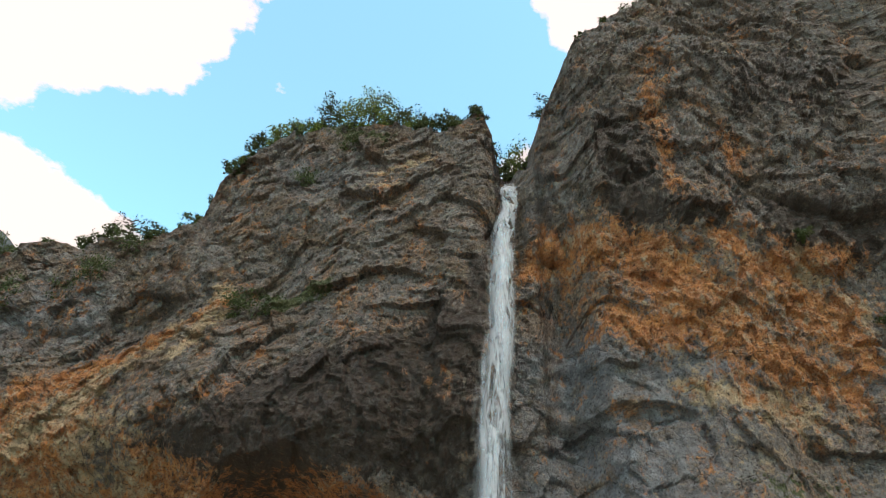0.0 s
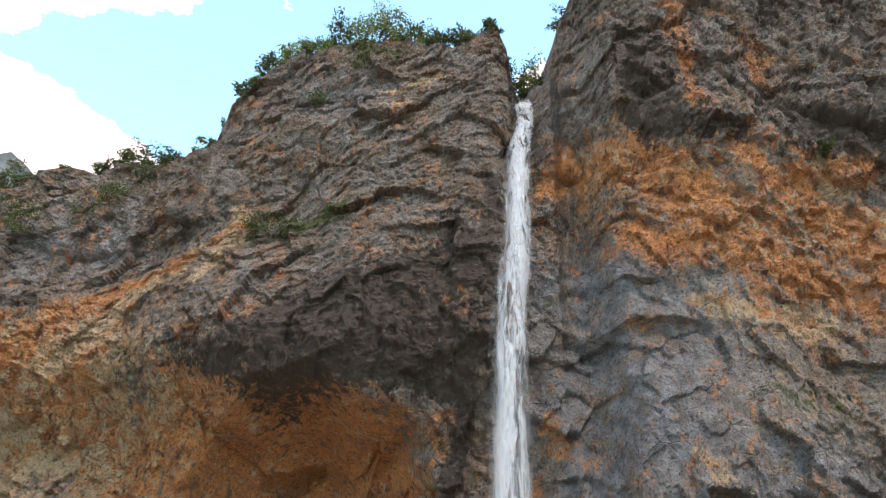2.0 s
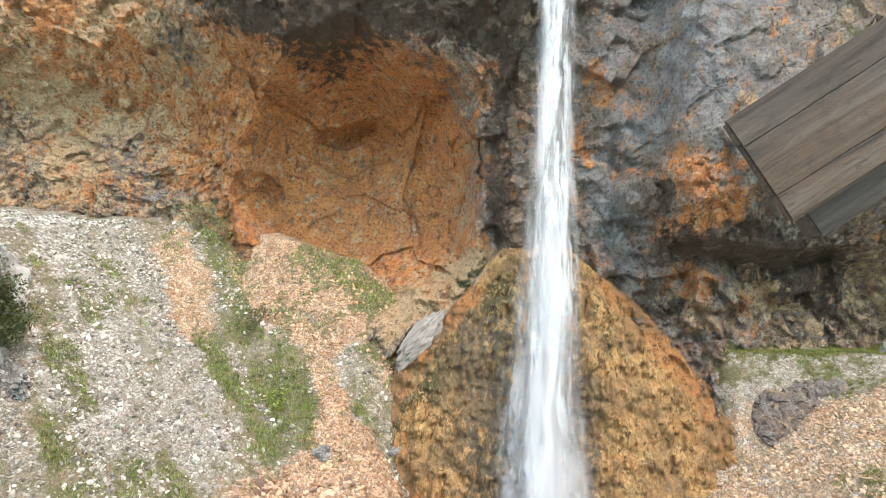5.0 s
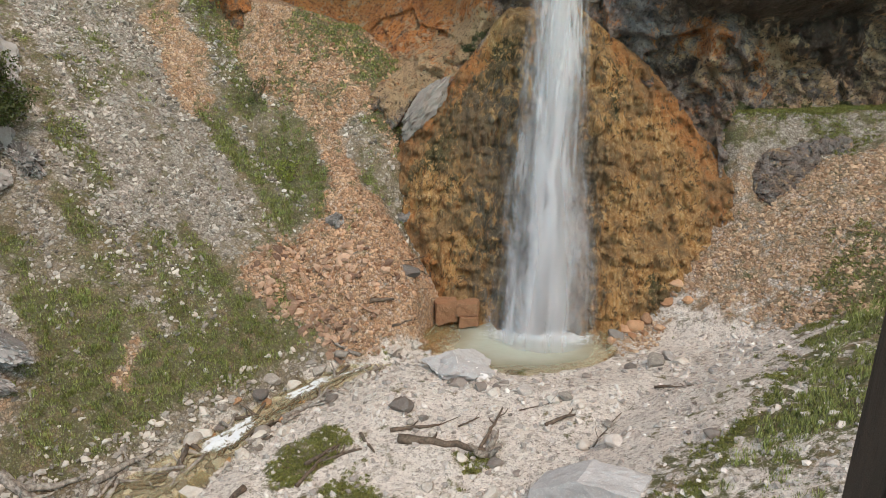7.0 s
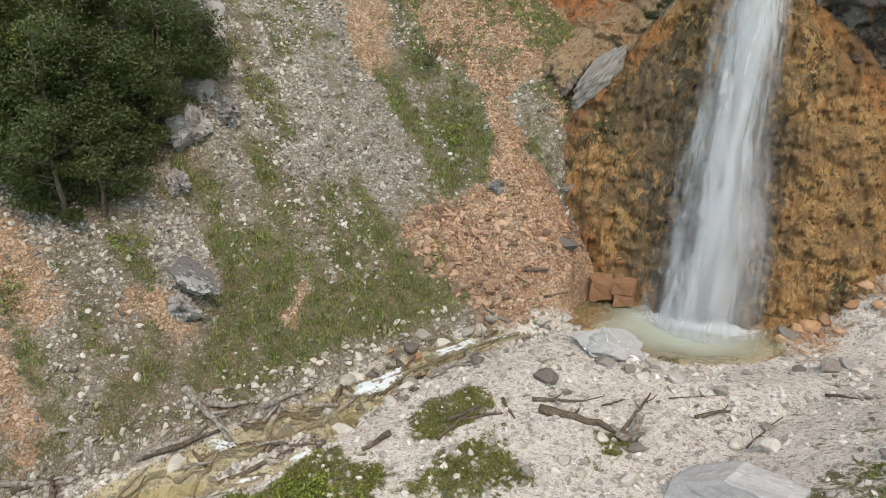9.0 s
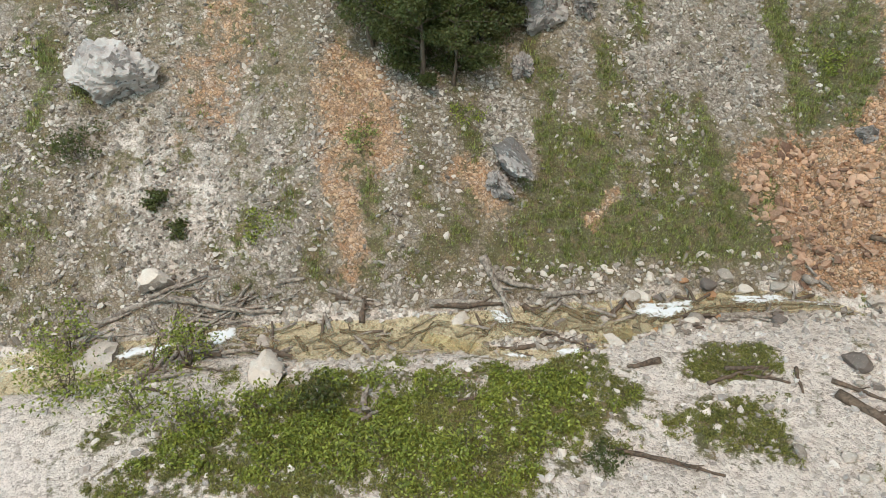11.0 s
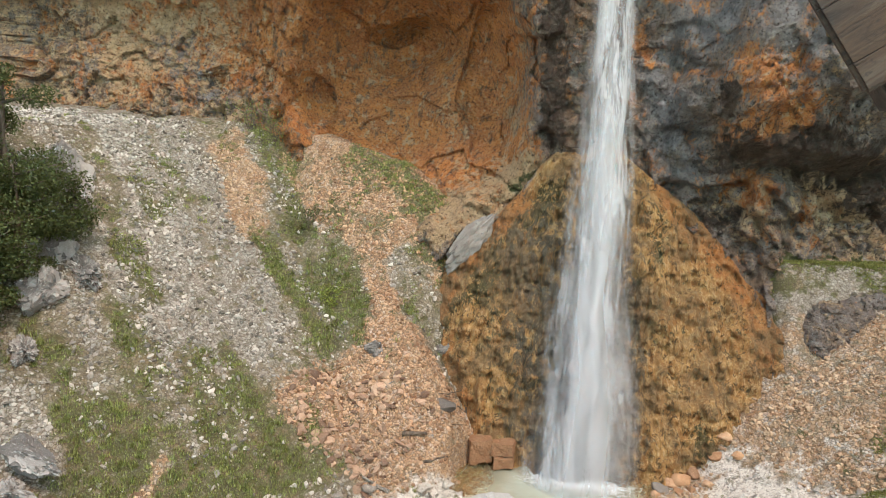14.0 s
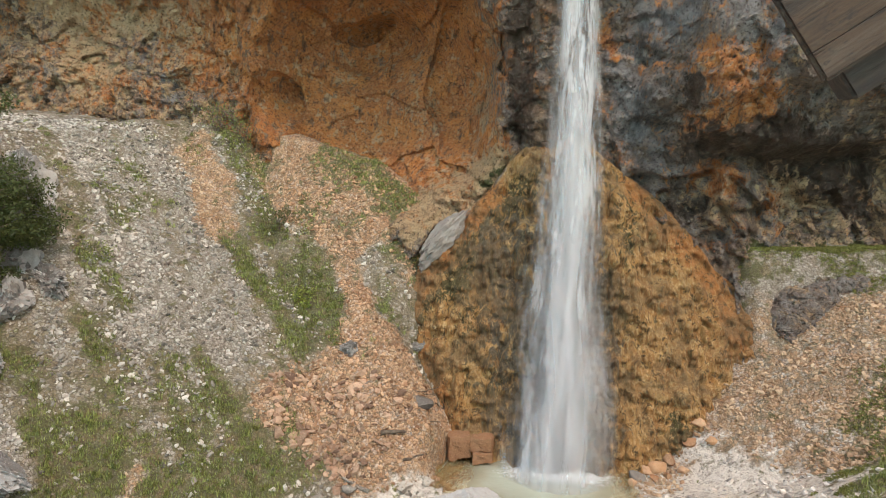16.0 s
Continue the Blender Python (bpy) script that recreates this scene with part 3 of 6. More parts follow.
def board_material():
    """Old sawn board: grey weathered and brown patches, dark splits along the grain, a few knots."""
    n = Net("weathered_board")
    grain = n.noise(3.6, 8, 0.72, (0.7, 10, 10), 0.6)
    broad = n.noise(2.6, 4, 0.6, (0.8, 2.2, 2.2), 0.4, 3.0)
    pits = n.noise(70, 4, 0.7, (0.5, 1, 1))
    c = n.mix(n.ramp(broad, 0.40, 0.60), (0.042, 0.033, 0.027), (0.060, 0.035, 0.021))
    c = n.mix(n.ramp(grain, 0.48, 0.66, 0, 0.75), c, (0.092, 0.070, 0.054))
    c = n.mix(n.ramp(grain, 0.49, 0.36, 0, 0.9), c, (0.013, 0.0095, 0.0075))
    split = n.math("ABSOLUTE", n.math("SUBTRACT", n.noise(1.5, 3, 0.5, (0.5, 11, 11), 0.7, 5.0), 0.5))
    c = n.mix(n.ramp(split, 0.0, 0.012, 0.6, 0), c, (0.008, 0.006, 0.005))
    ring = n.math("ABSOLUTE", n.math("SUBTRACT", n.noise(2.4, 2, 0.4, (1.0, 3.4, 3.4), 2.2, 9.0), 0.56))
    c = n.mix(n.ramp(ring, 0.0, 0.03, 0.3, 0), c, (0.018, 0.012, 0.009))
    c = n.mix(n.ramp(pits, 0.45, 0.30, 0, 0.8), c, (0.02, 0.016, 0.013))
    h = n.math("ADD", n.math("ADD", grain, n.math("MULTIPLY", pits, 0.4)), n.ramp(split, 0, 0.03))
    return n.done(n.shader("BsdfPrincipled", Base_Color=c, Roughness=0.8, Normal=n.bump(h, 0.8, 0.006)))


def fall_material(name, low, high, gap, streaks):
    """Falling white water: drops and strands with air between; 'run' holds across, along and body."""
    n = Net(name)
    across, along, body, _ = n.attr("run")
    strand = n.noise(1.0, 6, 0.66, (streaks, streaks, streaks * 0.07), 0.5)
    lanes = n.noise(0.55, 3, 0.5, (1.6, 0.2, 0.16), 0.4, 14.0)
    spray = n.noise(3.6, 5, 0.7, (1.2, 1.2, 0.35), 0.3)
    thick = n.math("ADD", n.math("MULTIPLY", strand, 0.6), n.math("ADD", n.math("MULTIPLY", spray, 0.2), n.math("MULTIPLY", lanes, 0.32)))
    cover = n.ramp(thick, gap + 0.02, gap + 0.18, low, high)
    cover = n.math("MULTIPLY", cover, body, True)
    white = n.blend(0.35, n.shader("BsdfDiffuse", Color=(0.66, 0.69, 0.72)), n.shader("BsdfTranslucent", Color=(0.66, 0.69, 0.72)))
    return n.done(n.blend(cover, n.shader("BsdfTransparent", Color=(1, 1, 1)), white))


def pool_material():
    n = Net("milky_water")
    foam, depth, _, _ = n.attr("water")
    c = n.mix(depth, (0.40, 0.37, 0.25), (0.40, 0.47, 0.42))
    froth = n.noise(2.2, 7, 0.66, None, 1.6)
    f = n.ramp(n.math("ADD", foam, n.math("MULTIPLY", n.math("SUBTRACT", froth, 0.5), 1.9)), 0.40, 0.95, 0, 0.94)
    c = n.mix(f, c, (0.72, 0.79, 0.83))
    b = n.bump(n.math("ADD", n.noise(2.5, 4, 0.6, None, 0.5), n.math("MULTIPLY", froth, f)), 0.35, 0.12)
    water = n.shader("BsdfPrincipled", Base_Color=c, Roughness=n.ramp(f, 0, 1, 0.08, 0.7), IOR=1.33, Normal=b)
    clear = n.shader("BsdfTransparent", Color=(0.975, 0.935, 0.80))
    return n.done(n.blend(n.ramp(n.math("ADD", depth, f), 0.0, 0.8, 0.16, 0.92), clear, water))


M_CLIFF, M_MOUND, M_GROUND = cliff_material(), mound_material(), ground_material()
M_STONE = stone_material("grey_stone", (0.09, 0.078, 0.064), (0.56, 0.525, 0.47))
M_BED = stone_material("stream_stone", (0.15, 0.13, 0.11), (0.56, 0.52, 0.46))
M_PALE = stone_material("pale_limestone", (0.24, 0.22, 0.20), (0.68, 0.645, 0.60))
M_GREY = stone_material("weathered_limestone", (0.085, 0.08, 0.075), (0.26, 0.25, 0.235), 0.6)
M_BOULDER = stone_material("bleached_limestone", (0.36, 0.36, 0.355), (0.80, 0.80, 0.80))
M_RIB = stone_material("grey_outcrop", (0.11, 0.105, 0.10), (0.44, 0.425, 0.405), 0.3)
M_SLAB = stone_material("smooth_grey_rock", (0.12, 0.108, 0.10), (0.30, 0.275, 0.25))
M_DARKSTONE = stone_material("dark_stone", (0.11, 0.095, 0.085), (0.27, 0.24, 0.215), 0.5)
M_RUST = stone_material("rusty_stone", (0.19, 0.095, 0.052), (0.58, 0.365, 0.23))
M_BLOCK = stone_material("iron_stained_block", (0.24, 0.115, 0.06), (0.50, 0.29, 0.165))
M_RUBBLE = stone_material("red_rubble", (0.12, 0.066, 0.045), (0.52, 0.34, 0.235))
M_PINK = stone_material("pinkish_stone", (0.25, 0.15, 0.09), (0.58, 0.42, 0.285))
M_LEAF = leaf_material("leaves_dark", (0.022, 0.035, 0.009), (0.078, 0.105, 0.027))
M_LEAF2 = leaf_material("leaves_fresh", (0.065, 0.10, 0.016), (0.30, 0.37, 0.07))
M_GRASS = leaf_material("grass", (0.045, 0.066, 0.018), (0.34, 0.40, 0.13))
M_MOSS = leaf_material("moss_cushion", (0.065, 0.075, 0.018), (0.27, 0.285, 0.08))
M_BARK = wood_material("bark", (0.07, 0.055, 0.042), (0.16, 0.13, 0.10), (6, 6, 1.2), 0.9, 2.0)
M_DRIFT = wood_material("driftwood", (0.075, 0.062, 0.052), (0.40, 0.36, 0.31), (2, 2, 2), 0.9, 2.0)
M_SOAKED = wood_material("soaked_driftwood", (0.035, 0.025, 0.018), (0.17, 0.125, 0.09), (2, 2, 2), 0.8, 2.0)
M_PLANK = wood_material("dark_beam", (0.016, 0.012, 0.010), (0.055, 0.040, 0.031), (0.7, 9, 9), 0.7, 3.5)
M_BOARD = board_material()
M_POST = wood_material("dark_timber", (0.012, 0.008, 0.006), (0.034, 0.023, 0.017), (9, 9, 0.7), 0.65, 3.0)
M_CORE = fall_material("white_water", 0.06, 0.97, 0.42, 2.6)
M_VEIL = fall_material("water_veil", 0.0, 0.7, 0.50, 2.0)
M_MIST = fall_material("drifting_spray", 0.12, 0.55, 0.32, 0.7)
M_POOL = pool_material()

# ---- mesh helpers ----
def mesh_of(name, co, faces, material=None, flat=False, attrs=None):
    """A mesh from arrays: places (n, 3), and faces (m, 3 or 4)."""
    me = bpy.data.meshes.new(name)
    co, faces = np.asarray(co, np.float32), np.asarray(faces, np.int32)
    me.vertices.add(len(co))
    me.vertices.foreach_set("co", co.ravel())
    me.loops.add(faces.size)
    me.loops.foreach_set("vertex_index", faces.ravel())
    me.polygons.add(len(faces))
    me.polygons.foreach_set("loop_start", np.arange(len(faces), dtype=np.int32) * faces.shape[1])
    me.update(calc_edges=True)
    me.validate()
    me.polygons.foreach_set("use_smooth", np.full(len(me.polygons), not flat))
    for key, values in (attrs or {}).items():
        me.attributes.new(key, "FLOAT_COLOR", "POINT").data.foreach_set("color", np.asarray(values, np.float32).ravel())
    if material:
        me.materials.append(material)
    return me


def grid_faces(rows, cols, flip=False):
    i = np.arange(rows * cols).reshape(rows, cols)
    q = np.stack([i[:-1, :-1], i[:-1, 1:], i[1:, 1:], i[1:, :-1]], -1).reshape(-1, 4)
    return q[:, ::-1] if flip else q


def soft(*parts):
    return np.clip(sum(parts), 0, 1)


def rgba(a, b, c, d):
    return np.stack([np.clip(v, 0, 1) for v in (a, b, c, d)], -1)


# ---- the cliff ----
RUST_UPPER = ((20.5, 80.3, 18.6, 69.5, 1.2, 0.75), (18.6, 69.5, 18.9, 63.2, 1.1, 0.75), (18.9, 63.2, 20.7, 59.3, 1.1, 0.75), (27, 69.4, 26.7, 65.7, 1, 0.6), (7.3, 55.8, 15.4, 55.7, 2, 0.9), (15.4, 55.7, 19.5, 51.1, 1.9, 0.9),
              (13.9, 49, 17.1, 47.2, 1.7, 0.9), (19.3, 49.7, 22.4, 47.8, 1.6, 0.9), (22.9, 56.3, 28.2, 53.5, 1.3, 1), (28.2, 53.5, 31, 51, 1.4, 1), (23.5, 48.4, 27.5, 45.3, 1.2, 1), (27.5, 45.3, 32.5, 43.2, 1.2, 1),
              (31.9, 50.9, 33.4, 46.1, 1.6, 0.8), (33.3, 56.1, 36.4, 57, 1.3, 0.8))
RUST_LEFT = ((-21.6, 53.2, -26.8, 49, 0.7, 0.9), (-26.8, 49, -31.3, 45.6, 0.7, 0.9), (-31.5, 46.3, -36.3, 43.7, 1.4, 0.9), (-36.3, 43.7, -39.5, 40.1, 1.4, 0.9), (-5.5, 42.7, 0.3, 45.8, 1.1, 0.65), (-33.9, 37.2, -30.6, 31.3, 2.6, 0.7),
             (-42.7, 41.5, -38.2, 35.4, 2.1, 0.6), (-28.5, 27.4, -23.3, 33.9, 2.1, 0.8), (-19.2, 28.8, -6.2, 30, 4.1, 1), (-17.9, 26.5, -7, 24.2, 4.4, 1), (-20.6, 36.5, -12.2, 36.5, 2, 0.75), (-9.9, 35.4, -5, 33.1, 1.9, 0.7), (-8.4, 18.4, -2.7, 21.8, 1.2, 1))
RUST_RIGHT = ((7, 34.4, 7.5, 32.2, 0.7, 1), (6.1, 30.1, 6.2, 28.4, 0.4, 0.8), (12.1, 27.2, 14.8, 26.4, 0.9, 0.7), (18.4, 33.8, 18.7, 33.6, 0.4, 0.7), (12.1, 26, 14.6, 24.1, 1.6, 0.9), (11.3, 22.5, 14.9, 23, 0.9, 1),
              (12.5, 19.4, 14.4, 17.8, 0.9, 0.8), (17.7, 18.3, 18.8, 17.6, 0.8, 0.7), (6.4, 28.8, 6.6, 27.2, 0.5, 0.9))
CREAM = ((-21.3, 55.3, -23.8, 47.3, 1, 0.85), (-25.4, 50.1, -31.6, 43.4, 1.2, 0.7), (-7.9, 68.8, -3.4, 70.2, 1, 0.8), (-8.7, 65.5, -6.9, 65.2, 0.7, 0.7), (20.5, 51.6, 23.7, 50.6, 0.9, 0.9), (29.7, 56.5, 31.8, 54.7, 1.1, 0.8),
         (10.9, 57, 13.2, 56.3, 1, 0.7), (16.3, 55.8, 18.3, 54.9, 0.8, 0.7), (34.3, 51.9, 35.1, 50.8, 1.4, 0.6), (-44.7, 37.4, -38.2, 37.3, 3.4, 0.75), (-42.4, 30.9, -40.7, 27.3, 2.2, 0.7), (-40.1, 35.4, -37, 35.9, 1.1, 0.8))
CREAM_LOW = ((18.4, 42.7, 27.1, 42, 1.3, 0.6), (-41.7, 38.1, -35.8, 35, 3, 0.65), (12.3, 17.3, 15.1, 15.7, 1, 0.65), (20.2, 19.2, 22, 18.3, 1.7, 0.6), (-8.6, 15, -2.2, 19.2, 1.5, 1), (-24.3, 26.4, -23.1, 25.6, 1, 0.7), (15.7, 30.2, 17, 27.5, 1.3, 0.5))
# wet streaks, plus the shade under the cave's brow painted dark
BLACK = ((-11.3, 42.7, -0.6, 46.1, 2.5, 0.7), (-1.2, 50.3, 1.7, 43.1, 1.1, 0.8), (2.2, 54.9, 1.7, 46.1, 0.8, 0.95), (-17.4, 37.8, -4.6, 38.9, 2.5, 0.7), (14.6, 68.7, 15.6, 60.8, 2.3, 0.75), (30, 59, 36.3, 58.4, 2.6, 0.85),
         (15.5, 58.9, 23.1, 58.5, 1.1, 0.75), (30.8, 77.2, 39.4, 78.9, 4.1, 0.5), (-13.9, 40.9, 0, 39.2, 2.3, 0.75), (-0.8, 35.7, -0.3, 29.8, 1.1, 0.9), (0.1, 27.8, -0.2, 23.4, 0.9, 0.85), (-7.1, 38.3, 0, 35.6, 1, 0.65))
# wet streaks, plus shade painted black beneath the right-hand overhang
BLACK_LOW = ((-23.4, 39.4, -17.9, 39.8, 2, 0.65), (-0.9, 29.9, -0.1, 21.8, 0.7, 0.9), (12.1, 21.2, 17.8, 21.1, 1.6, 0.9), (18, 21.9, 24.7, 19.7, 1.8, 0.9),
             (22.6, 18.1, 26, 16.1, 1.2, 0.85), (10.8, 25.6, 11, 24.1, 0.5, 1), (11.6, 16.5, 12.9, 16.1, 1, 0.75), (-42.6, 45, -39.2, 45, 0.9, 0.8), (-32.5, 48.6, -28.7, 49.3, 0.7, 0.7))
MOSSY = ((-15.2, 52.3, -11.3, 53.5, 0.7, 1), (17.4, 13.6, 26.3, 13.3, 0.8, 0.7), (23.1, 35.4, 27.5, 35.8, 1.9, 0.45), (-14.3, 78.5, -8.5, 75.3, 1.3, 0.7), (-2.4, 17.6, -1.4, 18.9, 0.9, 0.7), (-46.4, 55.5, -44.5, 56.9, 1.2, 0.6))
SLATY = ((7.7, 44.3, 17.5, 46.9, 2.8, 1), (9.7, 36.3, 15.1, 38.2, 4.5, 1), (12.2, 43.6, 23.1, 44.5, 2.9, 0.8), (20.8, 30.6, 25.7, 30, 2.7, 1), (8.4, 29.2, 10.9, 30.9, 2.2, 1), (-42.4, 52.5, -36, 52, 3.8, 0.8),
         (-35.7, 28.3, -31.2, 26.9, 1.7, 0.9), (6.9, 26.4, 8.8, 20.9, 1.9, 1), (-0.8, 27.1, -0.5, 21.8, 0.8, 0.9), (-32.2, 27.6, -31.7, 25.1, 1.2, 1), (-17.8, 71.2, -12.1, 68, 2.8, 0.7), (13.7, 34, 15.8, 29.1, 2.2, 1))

# tan rock; inside the cave its paleness stands in for light on the back
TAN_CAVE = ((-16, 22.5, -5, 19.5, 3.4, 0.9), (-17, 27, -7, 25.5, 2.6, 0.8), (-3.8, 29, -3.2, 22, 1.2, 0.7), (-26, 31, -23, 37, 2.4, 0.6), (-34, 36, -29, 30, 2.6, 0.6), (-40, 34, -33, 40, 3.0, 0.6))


def cliff_stains(x, z):
    """Where rust, moss, black wet streaks, pale fresh breaks, and painted overhang shade and cave light lie on the
    face.
    """
    x, z = x + 1.8 * fbm(x, z, 0 * x, 5, 5, 0.66, 131), z + 1.6 * fbm(x, z, 0 * x, 5, 5, 0.66, 137)
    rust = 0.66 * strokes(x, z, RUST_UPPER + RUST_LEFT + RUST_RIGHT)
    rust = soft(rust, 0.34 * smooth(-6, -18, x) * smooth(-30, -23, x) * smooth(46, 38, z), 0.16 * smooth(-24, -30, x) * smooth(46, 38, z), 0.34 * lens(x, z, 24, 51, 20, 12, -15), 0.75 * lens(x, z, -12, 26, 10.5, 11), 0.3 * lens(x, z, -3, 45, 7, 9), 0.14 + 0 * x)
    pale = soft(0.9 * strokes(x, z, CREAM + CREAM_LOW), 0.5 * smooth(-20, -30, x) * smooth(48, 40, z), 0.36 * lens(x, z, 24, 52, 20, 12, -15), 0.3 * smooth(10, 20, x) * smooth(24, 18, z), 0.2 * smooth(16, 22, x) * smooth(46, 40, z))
    # the wide oval at the brow deepens its shade by colour
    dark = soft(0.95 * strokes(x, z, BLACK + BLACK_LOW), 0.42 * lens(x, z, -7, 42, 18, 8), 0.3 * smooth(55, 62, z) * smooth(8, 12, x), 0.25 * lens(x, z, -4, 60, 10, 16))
    # the wash lightens the cave's colour as if more light reached it
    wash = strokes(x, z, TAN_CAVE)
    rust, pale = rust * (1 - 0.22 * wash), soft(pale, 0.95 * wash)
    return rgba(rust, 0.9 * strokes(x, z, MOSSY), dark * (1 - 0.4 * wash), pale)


def cliff_tone(x, z):
    """Where the bare rock is slate grey instead of brown."""
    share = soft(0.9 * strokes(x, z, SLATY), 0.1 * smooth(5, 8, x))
    return rgba(share, 0 * share, 0 * share, 0 * share + 1)


def build_cliff():
    xs = np.concatenate([np.arange(-118, -52, 1.6), np.arange(-52, 40, 0.135), np.arange(40, 105, 1.0)])
    rows = 540
    foot = np.minimum(ground_z(xs, foot_y(xs) + 2, False) - 4, 12)
    foot = -2 + (foot + 2) * smooth(30, 60, np.abs(xs - 4))
    rim = rim_z(xs) + 0.9 * fbm(xs, 0 * xs, 0 * xs, 2.4, 3, 0.6, 17)
    v = np.linspace(0, 1, rows)[:, None]
    z = foot + (rim - foot) * v
    x = np.broadcast_to(xs, z.shape)
    y = cliff_y(x, z)
    # the top rolls back into a wooded shelf
    back = np.array([0.5, 1.2, 2.2, 4, 7, 12, 20, 32])[:, None]
    zb = rim + 0.9 * np.sqrt(back) * 0.5 + 0.8 * np.minimum(back, 12) * np.exp(-((xs - 6.2) / 2.4) ** 2) + 0.3 * fbm(x[:8], y[:8] + back, z[:8], 3, 2, 0.5, 19)
    yb = y[-1] + back
    gx = np.vstack([x, x[:8]])
    gy, gz = np.vstack([y, yb]), np.vstack([z, zb])
    co = np.stack([gx, gy, gz], -1).reshape(-1, 3)
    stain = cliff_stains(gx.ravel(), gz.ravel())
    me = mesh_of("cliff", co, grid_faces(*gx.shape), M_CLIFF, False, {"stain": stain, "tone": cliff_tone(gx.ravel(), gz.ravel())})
    me.set_sharp_from_angle(angle=radians(15))
    return tagged(new("cliff", me), "tall grey limestone cliff stained rust orange with a shallow cave", "cliff", kind="structure")


def build_mound():
    xs, zs = np.arange(-13, 22, 0.10), np.arange(-1.6, 21.8, 0.10)
    x, z = np.meshgrid(xs, zs)
    y = mound_y(x, z)
    wob = x + 0.8 * fbm(x, z, 0 * x, 2.5, 3, 0.6, 141)
    band = lambda rows: strokes(wob, z, rows)
    wet = soft(0.95 * band(((3.6, 19, 4.2, 1, 2.1, 1), (5.8, 12, 6.2, 1, 0.7, 0.6))), 0.7 * band(((-1.2, 14, 0.8, 2, 2.6, 1),)))
    moss = soft(band(((0.6, 18.4, -4.6, 11.0, 1.2, 0.55), (-6.6, 9.8, -7.8, 7, 0.6, 0.45), (-3.2, 11, -1.5, 5, 2.2, 0.38), (6.0, 18.8, 7.4, 14, 0.9, 0.35), (10.5, 2.5, 12.5, 0.8, 0.8, 0.7))),
                0.17 * smooth(6, 7.5, wob) * smooth(17, 12, wob - 0.4 * (10 - z)), 0.08 * smooth(2, 0, wob))
    rust = soft(band(((-2.0, 17.4, -7.8, 10.4, 1.0, 1), (-7.8, 10.4, -8.8, 7.5, 1.1, 0.9), (-7, 6, -4.5, 2.5, 1.3, 0.6), (8, 18.2, 17.2, 8.6, 1.0, 0.95), (13.5, 12, 15.5, 7, 1.4, 0.7))))
    pale = band(((-3.4, 18.0, -8.0, 12.6, 0.55, 1), (-1.6, 19.2, -3.4, 18.0, 0.5, 0.8)))
    faces = grid_faces(*x.shape)
    faces = faces[(y.ravel()[faces] < 57).all(1)]
    me = mesh_of("tufa_mound", np.stack([x, y, z], -1).reshape(-1, 3), faces, M_MOUND, False,
                 {"stain": rgba(wet, moss, rust, pale).reshape(-1, 4)})
    return tagged(new("tufa_mound", me), "wet ochre tufa mound with dark moss under the waterfall", "rock mound", kind="structure")


def build_ledge():
    """Bare steep bedrock that breaks through the scree under the grassy ledge."""
    x, z = np.meshgrid(np.arange(15.6, 28.4, 0.1), np.arange(5.2, 13.6, 0.1))
    spread_x, spread_z = x + 2.2 * fbm(x, z, 0 * x, 2.2, 5, 0.66, 411), z + 1.2 * fbm(x, z, 0 * x, 1.8, 5, 0.66, 413)
    bare = smooth(0.0, 0.6, np.maximum(lens(spread_x, spread_z, 22.8, 10.0, 7.0, 2.7, 4), lens(spread_x, spread_z, 20.4, 8.6, 2.6, 2.4, 20)))
    y = 51.8 - (13.3 - z) / 1.6 + 0.9 - 1.6 * bare + facets(x + 0.5 * z, z - 0.2 * x, 1.9, 0.34, 0.5, 415) + facets(x, z + 0.3 * x, 0.7, 0.16, 0.6, 417) + 0.3 * fbm(x, 0 * x, z, 0.9, 4, 0.66, 419)
    stain = rgba(0.14 + 0 * x, 0.35 * smooth(11.2, 12.2, z), 0 * x, 0.22 + 0 * x)
    tone = rgba(0.35 + 0 * x, 0 * x, 0 * x, 0 * x + 1)
    me = mesh_of("rock_ledge", np.stack([x, y, z], -1).reshape(-1, 3), grid_faces(*x.shape), M_CLIFF, False, {"stain": stain.reshape(-1, 4), "tone": tone.reshape(-1, 4)})
    me.set_sharp_from_angle(angle=radians(15))
    return tagged(new("rock_ledge", me), "bare grey bedrock breaking through rust scree under grass", "rock", kind="structure")


# ---- the ground ----
def along(x, y):
    return BANK[1] * x - BANK[0] * y


def patch(x, y, cx, cy, ru, rv):
    """An oval on the ground: ru up the slope, rv along the bank."""
    u = (bank_s(x, y) - (BANK[0] * cx + BANK[1] * cy - BANK_AT)) / ru
    v = (along(x, y) - along(cx, cy)) / rv
    return np.sqrt(np.clip(1 - u * u - v * v, 0, 1))


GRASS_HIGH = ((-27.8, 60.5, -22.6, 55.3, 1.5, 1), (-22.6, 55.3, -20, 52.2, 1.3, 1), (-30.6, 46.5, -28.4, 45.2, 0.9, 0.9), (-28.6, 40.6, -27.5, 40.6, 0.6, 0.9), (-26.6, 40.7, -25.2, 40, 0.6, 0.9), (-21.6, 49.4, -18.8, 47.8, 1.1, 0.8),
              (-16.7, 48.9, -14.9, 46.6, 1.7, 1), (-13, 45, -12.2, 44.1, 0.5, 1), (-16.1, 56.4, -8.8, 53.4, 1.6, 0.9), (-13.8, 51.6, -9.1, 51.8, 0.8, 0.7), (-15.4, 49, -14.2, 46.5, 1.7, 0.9))
